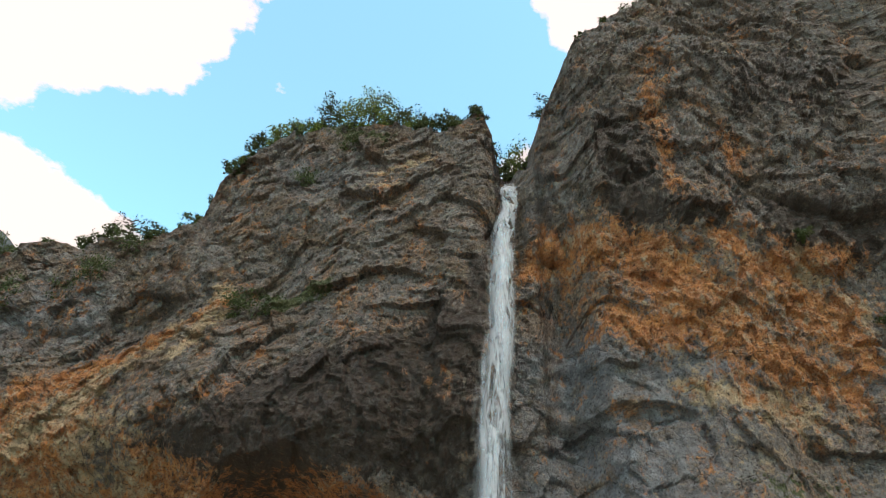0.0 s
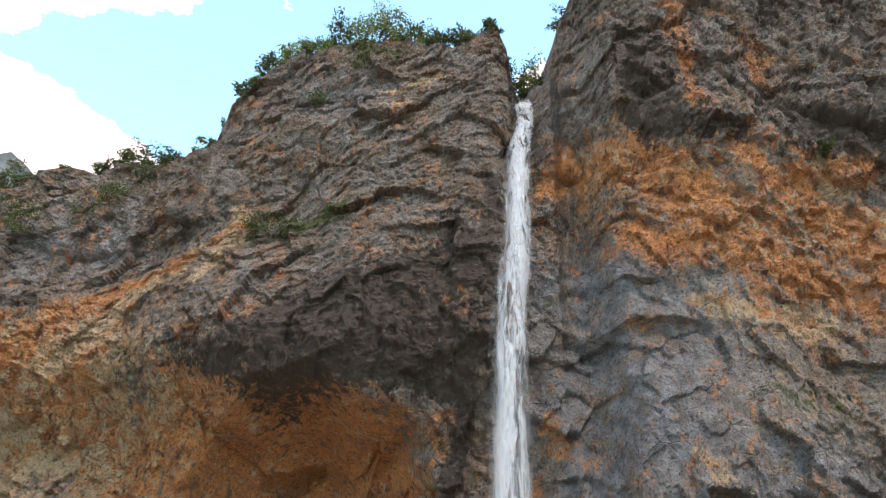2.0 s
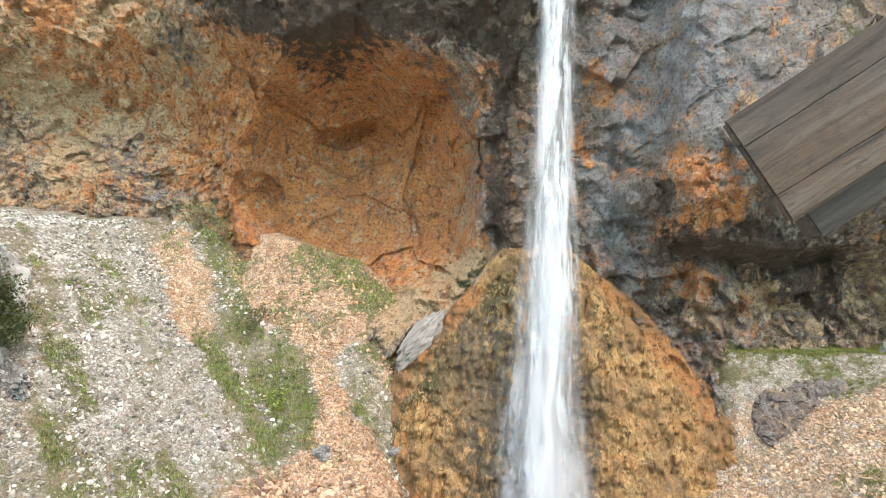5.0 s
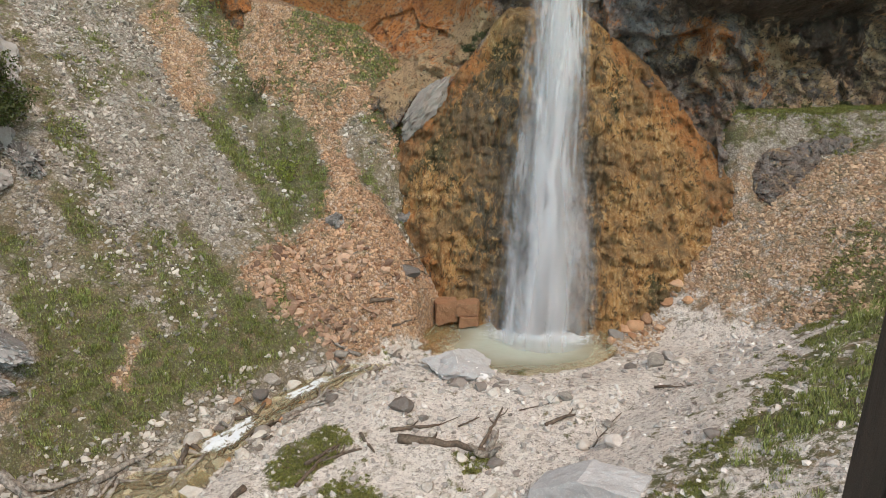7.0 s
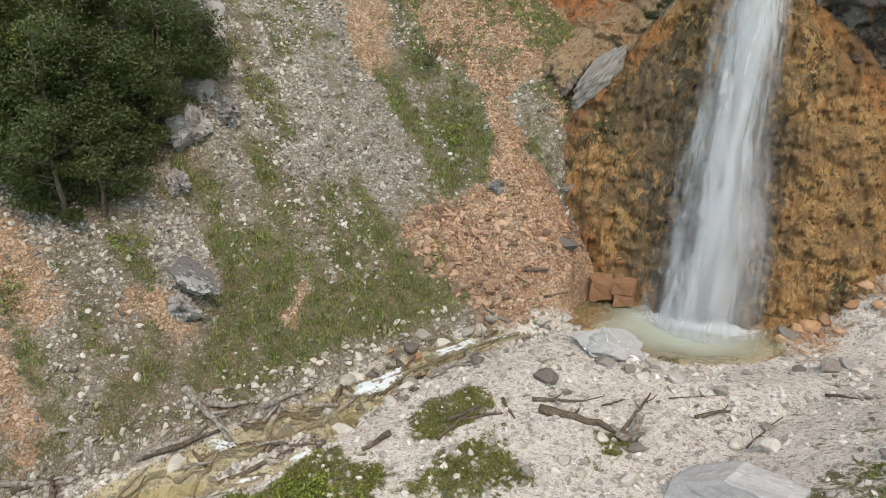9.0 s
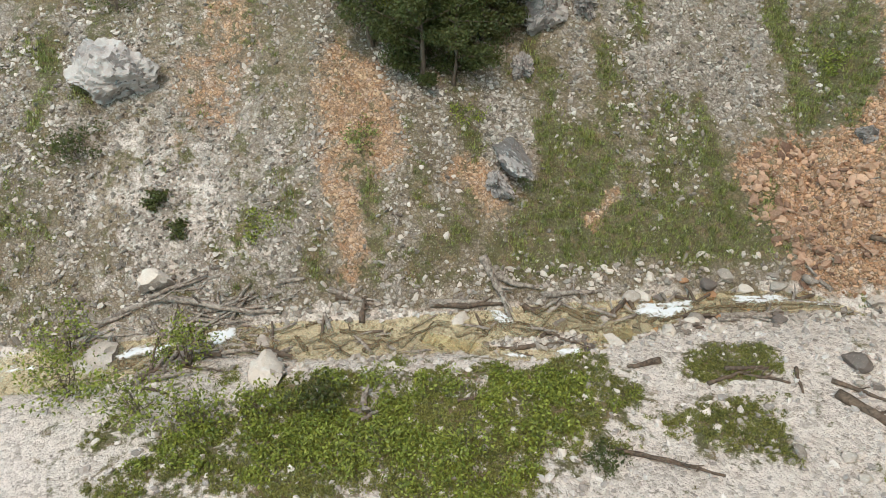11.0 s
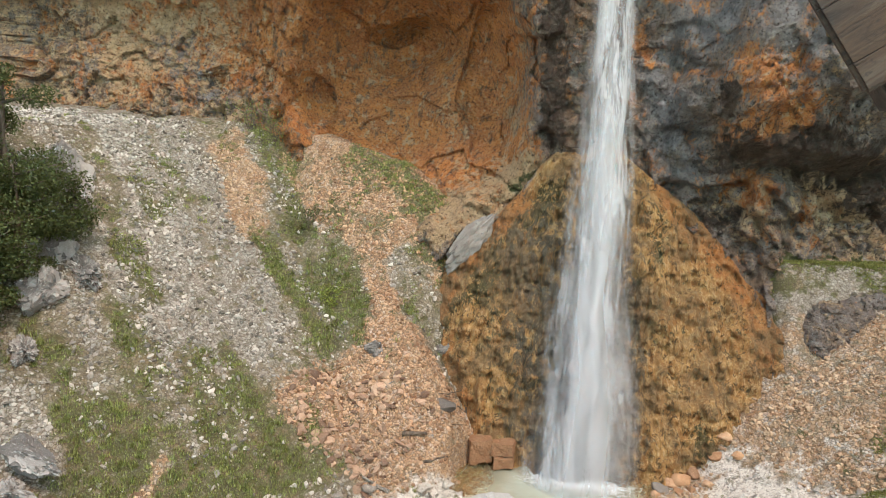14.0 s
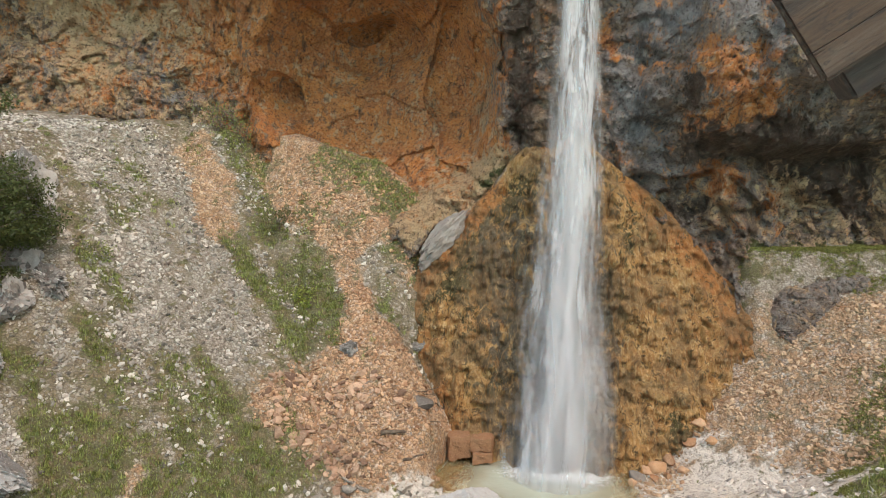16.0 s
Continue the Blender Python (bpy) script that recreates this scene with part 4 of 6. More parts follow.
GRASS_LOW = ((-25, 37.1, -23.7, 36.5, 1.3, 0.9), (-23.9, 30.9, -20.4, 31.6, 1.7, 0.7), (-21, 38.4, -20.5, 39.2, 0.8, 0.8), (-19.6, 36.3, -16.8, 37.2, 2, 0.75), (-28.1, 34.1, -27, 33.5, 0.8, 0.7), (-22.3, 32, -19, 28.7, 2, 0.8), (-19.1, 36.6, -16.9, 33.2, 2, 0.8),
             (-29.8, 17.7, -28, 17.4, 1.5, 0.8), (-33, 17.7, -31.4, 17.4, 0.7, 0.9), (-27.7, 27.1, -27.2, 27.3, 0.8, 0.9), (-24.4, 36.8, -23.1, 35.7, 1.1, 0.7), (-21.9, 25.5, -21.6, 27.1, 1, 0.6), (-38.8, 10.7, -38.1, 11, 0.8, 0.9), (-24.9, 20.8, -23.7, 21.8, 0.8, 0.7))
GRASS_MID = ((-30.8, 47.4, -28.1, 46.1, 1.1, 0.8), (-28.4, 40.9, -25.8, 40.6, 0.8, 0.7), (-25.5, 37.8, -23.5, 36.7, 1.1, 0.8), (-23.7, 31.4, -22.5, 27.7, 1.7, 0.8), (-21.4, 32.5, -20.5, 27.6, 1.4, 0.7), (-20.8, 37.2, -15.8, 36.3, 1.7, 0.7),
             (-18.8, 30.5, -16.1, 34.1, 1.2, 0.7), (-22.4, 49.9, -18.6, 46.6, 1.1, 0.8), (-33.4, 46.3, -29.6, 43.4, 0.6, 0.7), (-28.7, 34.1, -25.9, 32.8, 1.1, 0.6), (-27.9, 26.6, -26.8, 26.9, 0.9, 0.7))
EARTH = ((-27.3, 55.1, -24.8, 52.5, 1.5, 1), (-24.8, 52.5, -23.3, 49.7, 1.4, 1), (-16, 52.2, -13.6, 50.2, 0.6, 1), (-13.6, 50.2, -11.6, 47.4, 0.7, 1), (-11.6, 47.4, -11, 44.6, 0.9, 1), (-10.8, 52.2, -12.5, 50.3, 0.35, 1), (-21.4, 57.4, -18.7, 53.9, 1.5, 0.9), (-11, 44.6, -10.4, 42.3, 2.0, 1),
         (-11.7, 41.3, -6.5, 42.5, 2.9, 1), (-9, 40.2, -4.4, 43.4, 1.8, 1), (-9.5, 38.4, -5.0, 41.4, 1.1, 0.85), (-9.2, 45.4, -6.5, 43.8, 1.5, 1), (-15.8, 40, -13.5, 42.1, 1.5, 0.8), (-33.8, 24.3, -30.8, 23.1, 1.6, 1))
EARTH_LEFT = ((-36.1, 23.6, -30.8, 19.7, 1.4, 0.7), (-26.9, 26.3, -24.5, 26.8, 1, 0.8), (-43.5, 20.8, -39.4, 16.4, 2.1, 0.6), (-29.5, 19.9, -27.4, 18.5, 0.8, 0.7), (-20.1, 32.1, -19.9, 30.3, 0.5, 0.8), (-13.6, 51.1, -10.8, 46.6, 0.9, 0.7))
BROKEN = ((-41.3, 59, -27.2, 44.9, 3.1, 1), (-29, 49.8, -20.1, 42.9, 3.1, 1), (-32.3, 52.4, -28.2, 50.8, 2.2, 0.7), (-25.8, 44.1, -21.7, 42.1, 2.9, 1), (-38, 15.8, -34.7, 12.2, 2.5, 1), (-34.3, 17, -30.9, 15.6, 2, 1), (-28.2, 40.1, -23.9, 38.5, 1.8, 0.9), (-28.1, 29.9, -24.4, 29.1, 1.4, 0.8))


def ground_cover(x, y):
    """Shares of pale gravel, rust-coloured scree, green and grey scree."""
    wx = x + 1.6 * fbm(x, y, 0 * x, 4, 5, 0.66, 151)
    wy = y + 1.6 * fbm(x, y, 0 * x, 4, 5, 0.66, 157)
    s = bank_s(wx, wy)
    r = RIGHT[0] * wx + RIGHT[1] * wy - RIGHT_AT
    p = lambda cx, cy, ru, rv: patch(wx, wy, cx, cy, 1.3 * ru, 1.3 * rv) ** 1.6
    streaks = fbm(s * 0.25, along(wx, wy), 0 * x, 3.0, 4, 0.6, 161)
    bands = fbm(s * 0.18, along(wx, wy), 0 * x, 6.5, 3, 0.6, 165)
    sand = smooth(1.1, -0.5, s) * (1 - 0.55 * smooth(-1, 5, r) * smooth(6, 12, x))
    sand = soft(sand, 0.5 * p(-37.5, 13.7, 8, 6), 0.35 * p(-30, 44, 8, 4))
    nx, ny = x + 0.6 * fbm(x, y, 0 * x, 2.2, 4, 0.66, 181), y + 0.6 * fbm(x, y, 0 * x, 2.2, 4, 0.66, 183)
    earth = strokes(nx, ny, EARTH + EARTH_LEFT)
    rust = soft(0.95 * earth, 0.6 * smooth(-1.0, 2.5, r) * smooth(8, 13, x), 0.7 * p(8.5, 42.5, 2.4, 3.4))
    rust = soft(rust, 0.9 * smooth(-25, -22, wx) * smooth(-5, -7, wx) * smooth(-2.5, 0.5, wy - foot_y(x)))
    shelf = smooth(48.6, 50.4, ny) * smooth(13, 16, x)
    rust = rust * (1 - 0.85 * shelf)
    sand = sand * (1 - 0.9 * rust) * (1 - shelf)
    low = smooth(12, 4, s) * smooth(0.3, 2, s) * smooth(-1, 5, along(wx, wy))
    plants = soft(0.8 * p(-13.5, 19.6, 2, 3), 0.6 * p(-11.6, 22.6, 1.2, 1.8), 0.7 * p(-9.9, 26.7, 0.9, 1.6), 0.85 * p(-15.5, 14.2, 5, 8), 0.7 * p(-20, 8, 5, 7), 0.85 * p(-7, 23.4, 1.9, 2.2), 0.8 * p(-9.6, 28.4, 1.4, 1.9), 0.8 * p(-14.3, 22.9, 1.2, 1.6), 1.0 * p(-0.6, 27.4, 1.1, 1.0),
                  0.7 * p(15, 28, 4, 6), 0.7 * p(21, 37, 4, 5), 0.75 * p(8, 23.0, 2, 3), 0.85 * strokes(nx, ny, ((16, 52.4, 31, 53.4, 1.0, 1),)), 0.5 * smooth(-20, -26, s))
    plants = plants * (0.85 + 0.6 * streaks) + 0.35 * fbm(x, y, 0 * x, 1.6, 4, 0.6, 167) * smooth(0, 2, np.abs(s))
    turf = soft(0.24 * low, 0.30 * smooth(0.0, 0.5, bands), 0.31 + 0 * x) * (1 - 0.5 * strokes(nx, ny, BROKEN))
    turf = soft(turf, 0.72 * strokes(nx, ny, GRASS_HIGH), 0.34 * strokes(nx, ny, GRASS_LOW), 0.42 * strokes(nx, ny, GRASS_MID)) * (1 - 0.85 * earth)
    turf = turf + 0.66 * fbm(wx, wy, 0 * x, 1.3, 5, 0.72, 169) + 0.3 * streaks - 0.04
    turf = turf - 0.45 * fbm(s * 0.22, along(nx, ny), 0 * x, 1.5, 4, 0.62, 187)
    slope = smooth(0, 2, s)
    green = plants * (1 - slope) + slope * turf
    rill = fbm(s * 0.22, along(nx, ny), 0 * x, 1.5, 4, 0.62, 187)
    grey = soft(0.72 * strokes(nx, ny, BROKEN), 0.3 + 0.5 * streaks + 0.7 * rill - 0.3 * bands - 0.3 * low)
    return rgba(sand, rust, soft(green, 0.3 * shelf), soft(grey, 0.7 * shelf))


def build_ground():
    far = [300, 700, 1500, 3000]
    xs = np.concatenate([-np.array(far[::-1]), np.arange(-160, -58, 6), np.arange(-58, 46, 0.2), np.arange(46, 160, 6), far])
    ys = np.concatenate([-np.array(far[::-1]), np.arange(-160, -6, 6), np.arange(-6, 62, 0.2), np.arange(62, 160, 6), far])
    x, y = np.meshgrid(xs, ys)
    z = ground_z(x, y)
    z = np.where(y > 64, np.minimum(z, 20), np.minimum(z, 46))
    me = mesh_of("ground", np.stack([x, y, z], -1).reshape(-1, 3), grid_faces(*x.shape), M_GROUND, False,
                 {"cover": ground_cover(x, y).reshape(-1, 4)})
    return tagged(new("ground", me), "pale gravel bar and steep grey and rust scree slopes with grass", "ground", kind="structure")


for build in (build_cliff, build_mound, build_ledge, build_ground):
    build()


# ---- water ----
def fall_line(k):
    """The middle of the fall from the lip (k = 0) to the pool (k = 1)."""
    z = 67.2 * (1 - k)
    x = np.interp(z, [0, 1, 11.6, 21, 41, 46, 58, 67.2], [2.5, 2.55, 3.05, 3.3, 3.4, 3.8, 4.5, 5.5])
    y = np.interp(z, [0, 12, 21, 34, 46, 58, 65.5, 67.2], [43.4, 45.0, 45.8, 47.0, 48.5, 51.0, 53.0, 54.4])
    return x, y, z


def sheet(name, width, material, label_seed, bow, thin, fade=0.0, side=0.0, top=0.0):
    k, u = np.meshgrid(np.linspace(top, 1, 260), np.linspace(-1, 1, 25), indexing="ij")
    x, y, z = fall_line(k)
    w = width(k)
    x = x + side * w + u * w + 0.25 * w * fbm(u * 0.5, 0 * u, z, 6, 3, 0.5, label_seed)
    y = y - bow * w * np.sqrt(np.clip(1 - u * u, 0, 1)) + 0.3 * fbm(u * w, 0 * u, z * 0.35, 1.2, 3, 0.5, label_seed + 5)
    body = np.clip(1 - np.abs(u) ** thin, 0, 1) * (1 - fade * k)
    run = rgba(u * 0.5 + 0.5, k, body, np.ones_like(k))
    return mesh_of(name, np.stack([x, y, z - 0.2], -1).reshape(-1, 3), grid_faces(*k.shape), material, False, {"run": run.reshape(-1, 4)})


def part(name, mesh, parent, label=""):
    ob = new(name, mesh)
    ob.parent = parent
    ob.matrix_parent_inverse = parent.matrix_world.inverted()
    return tagged(ob, label)


waterfall = tagged(new("waterfall"), "tall narrow white waterfall leaping free from the cliff", "waterfall", kind="structure")
part("core", sheet("core", lambda k: 1.12 + 0.35 * k + 0.3 * smooth(0.5, 0.75, k) + 0.7 * np.clip(k - 0.6, 0, 1) ** 1.2, M_CORE, 201, 0.5, 2.2, 0.15, 0.12), waterfall, "dense white falling water")
part("veil", sheet("veil", lambda k: 1.3 + 0.5 * k + 6.4 * np.clip(k - 0.6, 0, 1) ** 1.1, M_VEIL, 211, 0.7, 1.8, 0.1), waterfall, "thin ragged veil of falling drops")
part("veil", sheet("veil", lambda k: 1.2 + 0.4 * k + 7.4 * np.clip(k - 0.6, 0, 1) ** 1.1, M_VEIL, 221, 0.2, 1.5, 0.1, -0.1, 0.05), waterfall, "thin ragged veil of falling drops")
part("veil", sheet("veil", lambda k: 0.5 + 4.0 * np.clip(k - 0.6, 0, 1) ** 1.0, M_CORE, 251, 0.4, 1.5, 0.35, -0.2, 0.62), waterfall, "strands of water breaking over the rock")
part("veil", sheet("veil", lambda k: 0.3 + 6.5 * np.clip(k - 0.74, 0, 1), M_VEIL, 261, 0.5, 1.3, 0.0, -0.8, 0.74), waterfall, "strands of water breaking over the rock")
part("spray", sheet("spray", lambda k: 0.4 + 8.5 * np.clip(k - 0.55, 0, 1) ** 1.1, M_MIST, 231, 0.9, 1.1, 0.2, 0, 0.55), waterfall, "fine drifting spray")


def build_pool():
    a, q = np.meshgrid(np.linspace(0, 2 * math.pi, 97), np.linspace(0, 1, 30))
    wob = 1 + 0.07 * fbm(2.2 * np.cos(a), 2.2 * np.sin(a), 0 * a, 1, 3, 0.5, 301)
    x, y = 1.3 + 7.2 * q * wob * np.cos(a), 41.8 + 5.3 * q * wob * np.sin(a)
    foam = 1.4 * np.exp(-(((x - 2.9) / 3.6) ** 2 + ((y - 42.7) / 2.0) ** 2) * 1.1) * (1 + 0.7 * fbm(x, y, 0 * x, 1.2, 4, 0.66, 307))
    z = -0.22 + 0.10 * foam * fbm(x, y, 0 * x, 0.7, 3, 0.5, 303)
    deep = np.clip(0.85 - 0.95 * q ** 2 - 0.3 * smooth(0, -5, x) + 0.2 * fbm(x, y, 0 * x, 2.0, 3, 0.6, 305), 0, 1)
    me = mesh_of("pool", np.stack([x, y, z], -1).reshape(-1, 3), grid_faces(*a.shape), M_POOL, False, {"water": rgba(foam, deep, 0 * a, 0 * a + 1).reshape(-1, 4)})
    return tagged(new("pool", me), "shallow milky green pool with white foam under the fall", "water", kind="structure")


def stream_sheet(d, u, mid, half, rapids):
    """A strip of running water d metres below the pool, with white rapids where it drops."""
    cx, cy = -7 - 0.586 * d, 41 - 0.81 * d
    off = mid + u * half * (1 + 0.4 * fbm(d, 2 * np.sign(u), 0 * d, 1.3, 4, 0.65, 315)) - (BANK[0] * cx + BANK[1] * cy - BANK_AT)
    x, y = cx + BANK[0] * off, cy + BANK[1] * off
    foam = 0 * d
    for at, long, side, wide, strong in rapids:
        foam = foam + strong * np.exp(-((d - at) / long) ** 4 - ((u - side - 0.15 * np.sin(d * 2.3)) / wide) ** 2)
    foam = foam * (0.75 + 0.9 * fbm(d * 0.5, u * half * 2.2, 0 * d, 0.8, 3, 0.6, 319))
    z = -0.06 * np.clip(d, 0, 80) - 0.14 + 0.02 * fbm(x, y, 0 * x, 0.8, 2, 0.5, 311) + 0.10 * foam * (1 + 0.8 * fbm(x, y, 0 * x, 0.5, 3, 0.6, 317))
    return np.stack([x, y, z], -1).reshape(-1, 3), rgba(foam, 0 * d, 0 * d, 0 * d + 1).reshape(-1, 4)


def build_stream():
    d, u = np.meshgrid(np.linspace(-3.5, 62, 620), np.linspace(-1, 1, 27), indexing="ij")
    a, wa = stream_sheet(d, u, stream_mid(d), stream_half(d), ((4.3, 1.3, -0.1, 0.6, 0.85), (7.4, 1.7, 0.0, 0.6, 1.1), (12.8, 2.0, 0.0, 0.55, 1.1), (21.9, 0.8, 0.0, 0.5, 0.9), (37.4, 0.9, 0.0, 0.5, 0.9), (41.2, 1.9, 0.0, 0.6, 1.0), (47, 2, 0, 0.5, 0.8)))
    e, v = np.meshgrid(np.linspace(15.4, 26.6, 120), np.linspace(-1, 1, 9), indexing="ij")
    b, wb = stream_sheet(e, v, branch_mid(e), 0.55 + 0 * e, ((19.2, 0.8, 0, 0.6, 0.9), (21.8, 0.9, 0, 0.6, 1.0)))
    faces = np.vstack([grid_faces(*d.shape, True), grid_faces(*e.shape, True) + len(a)])
    me = mesh_of("stream", np.vstack([a, b]), faces, M_POOL, False, {"water": np.vstack([wa, wb])})
    return tagged(new("stream", me), "shallow clear stream over yellowish gravel with white riffles", "water", kind="structure")


pool, stream = build_pool(), build_stream()


# ---- loose things: builders ----
def height(x, y):
    return float(ground_z(np.array([x]), np.array([y]))[0])


def face_at(x, z):
    return float(cliff_y(np.array([x]), np.array([z]))[0])


ICO = bmesh.new()
bmesh.ops.create_icosphere(ICO, subdivisions=1, radius=1)
ICO_CO = np.array([v.co[:] for v in ICO.verts])
ICO_FACES = np.array([[v.index for v in f.verts] for f in ICO.faces])
ICO.free()


def rock_mesh(name, size, material, seed, cuts=7, sub=3, rough=0.10):
    """An angular boulder: a ball cut flat on several sides, then worn."""
    bm = bmesh.new()
    bmesh.ops.create_icosphere(bm, subdivisions=sub, radius=1)
    rnd = random.Random(seed)
    planes = []
    for _ in range(cuts):
        n = Vector((rnd.uniform(-1, 1), rnd.uniform(-1, 1), rnd.uniform(-0.6, 1))).normalized()
        planes.append((n, rnd.uniform(0.45, 0.8)))
    for v in bm.verts:
        for n, d in planes:
            over = v.co.dot(n) - d
            if over > 0:
                v.co -= n * over * 0.92
        v.co += v.co.normalized() * rough * noise.fractal(v.co * 2.2 + Vector((seed, 0, 0)), 0.6, 2.0, 4)
        v.co = Vector((v.co.x * size[0], v.co.y * size[1], v.co.z * size[2]))
    me = bpy.data.meshes.new(name)
    bm.to_mesh(me)
    bm.free()
    me.materials.append(material)
    me.polygons.foreach_set("use_smooth", np.ones(len(me.polygons), bool))
    me.set_sharp_from_angle(angle=radians(32))
    return me


def scatter_stones(name, places, sizes, material, label, seed, flat=0.65):
    """Many small stones in one mesh; no two alike."""
    rng = np.random.RandomState(seed)
    n = len(places)
    co = np.repeat(ICO_CO[None], n, 0)
    co = co * (1 + 0.42 * rng.uniform(-1, 1, (n, len(ICO_CO), 1)))
    co = co * (sizes[:, None, None] * np.stack([rng.uniform(0.7, 1.3, n), rng.uniform(0.6, 1.1, n), flat * rng.uniform(0.6, 1.2, n)], -1)[:, None])
    a, b = rng.uniform(0, 6.28, n), rng.uniform(-1.2, 1.2, n)
    ca, sa, cb, sb = np.cos(a)[:, None], np.sin(a)[:, None], np.cos(b)[:, None], np.sin(b)[:, None]
    x, y, z = co[..., 0], co[..., 1], co[..., 2]
    x, z = x * cb + z * sb, -x * sb + z * cb
    x, y = x * ca - y * sa, x * sa + y * ca
    co = np.stack([x, y, z], -1) + places[:, None]
    faces = (ICO_FACES[None] + (np.arange(n) * len(ICO_CO))[:, None, None]).reshape(-1, 3)
    return tagged(new(name, mesh_of(name, co.reshape(-1, 3), faces, material, True)), label, "stones", kind="stuff")


def tube(path, radii, sides=9, seed=0, gnarl=0.12):
    """Places and faces of a tapered, uneven round stick along a path; its ends are closed."""
    rnd = random.Random(seed)
    co, faces = [], []
    for i, p in enumerate(path):
        q, r = path[max(i - 1, 0)], path[min(i + 1, len(path) - 1)]
        turn = (r - q).to_track_quat("Z", "Y").to_matrix()
        for k in range(sides):
            a = 2 * math.pi * k / sides
            w = radii[i] * (1 + gnarl * rnd.uniform(-1, 1))
            co.append(p + turn @ Vector((math.cos(a) * w, math.sin(a) * w, 0)))
    for i in range(len(path) - 1):
        for k in range(sides):
            j = (k + 1) % sides
            faces.append([i * sides + k, i * sides + j, (i + 1) * sides + j, (i + 1) * sides + k])
    for i, end in ((0, path[0]), (len(path) - 1, path[-1])):
        co.append(end.copy())
        c = len(co) - 1
        for k in range(0, sides):
            j = (k + 1) % sides
            faces.append([c, i * sides + j, i * sides + k, c] if i == 0 else [c, i * sides + k, i * sides + j, c])
    return co, faces


def join_tubes(name, tubes, material):
    me = bpy.data.meshes.new(name)
    co, faces = [], []
    for c, f in tubes:
        faces += [[v + len(co) for v in (q if q[0] != q[3] else q[:3])] for q in f]
        co += [tuple(p) for p in c]
    me.from_pydata(co, [], faces)
    me.materials.append(material)
    me.polygons.foreach_set("use_smooth", np.ones(len(me.polygons), bool))
    me.update()
    return me


def crooked(a, b, n, bend, rnd):
    off = Vector((0, 0, 0))
    out = []
    for i in range(n + 1):
        k = i / n
        if 0 < i < n:
            off = off * 0.7 + Vector((rnd.uniform(-1, 1), rnd.uniform(-1, 1), rnd.uniform(-0.6, 0.6))) * bend
        out.append(a.lerp(b, k) + off * math.sin(math.pi * k))
    return out


def driftwood(x1, y1, x2, y2, radius, label, seed, twigs=2, lift=0.0, material=M_DRIFT, group="driftwood on the stream bed"):
    """A broken stick or log lying on the ground."""
    rnd = random.Random(seed)
    a = Vector((x1, y1, height(x1, y1) + radius * 0.7))
    b = Vector((x2, y2, height(x2, y2) + radius * 0.6 + lift))
    base = a.copy()
    long = (b - a).length
    path = crooked(a, b, 8, 0.03 * long, rnd)
    tubes = [tube(path, [radius * (1.0 - 0.55 * i / 8) for i in range(9)], 8, seed)]
    for _ in range(twigs):
        i = rnd.randint(2, 6)
        side = Vector((rnd.uniform(-1, 1), rnd.uniform(-1, 1), rnd.uniform(0.1, 0.7))).normalized()
        end = path[i] + ((b - a).normalized() * 0.5 + side) * long * rnd.uniform(0.12, 0.28)
        tubes.append(tube(crooked(path[i], end, 4, 0.02 * long, rnd), [radius * 0.45 * (1 - 0.15 * k) for k in range(5)], 6, seed + 3))
    tubes = [([p - base for p in c], f) for c, f in tubes]
    ob = new("driftwood", join_tubes("driftwood", tubes, material))
    ob.location = base
    return tagged(ob, label, "driftwood", group)


def leaf_cards(centres, spread, per, size, seed, droop=0.0):
    """Many small leaves about the given centres: places and faces of bent four-cornered leaves."""
    rng = np.random.RandomState(seed)
    c = np.repeat(np.asarray(centres, float), per, 0)
    sp = np.repeat(np.asarray(spread, float), per)[:, None]
    d = rng.normal(size=c.shape)
    d = d / np.linalg.norm(d, axis=1)[:, None] * rng.uniform(0.25, 1.0, (len(c), 1)) ** 0.5
    c = c + d * sp * np.array([1, 1, 0.75]) - np.array([0, 0, droop]) * sp * rng.uniform(0, 1, (len(c), 1))
    u, v = rng.normal(size=c.shape), rng.normal(size=c.shape)
    u /= np.linalg.norm(u, axis=1)[:, None]
    v -= u * (u * v).sum(1)[:, None]
    v /= np.linalg.norm(v, axis=1)[:, None]
    s = size * rng.uniform(0.6, 1.3, (len(c), 1))
    co = np.stack([c - u * s, c + v * s * 0.5, c + u * s, c - v * s * 0.5], 1).reshape(-1, 3)
    return co, np.arange(len(co)).reshape(-1, 4)


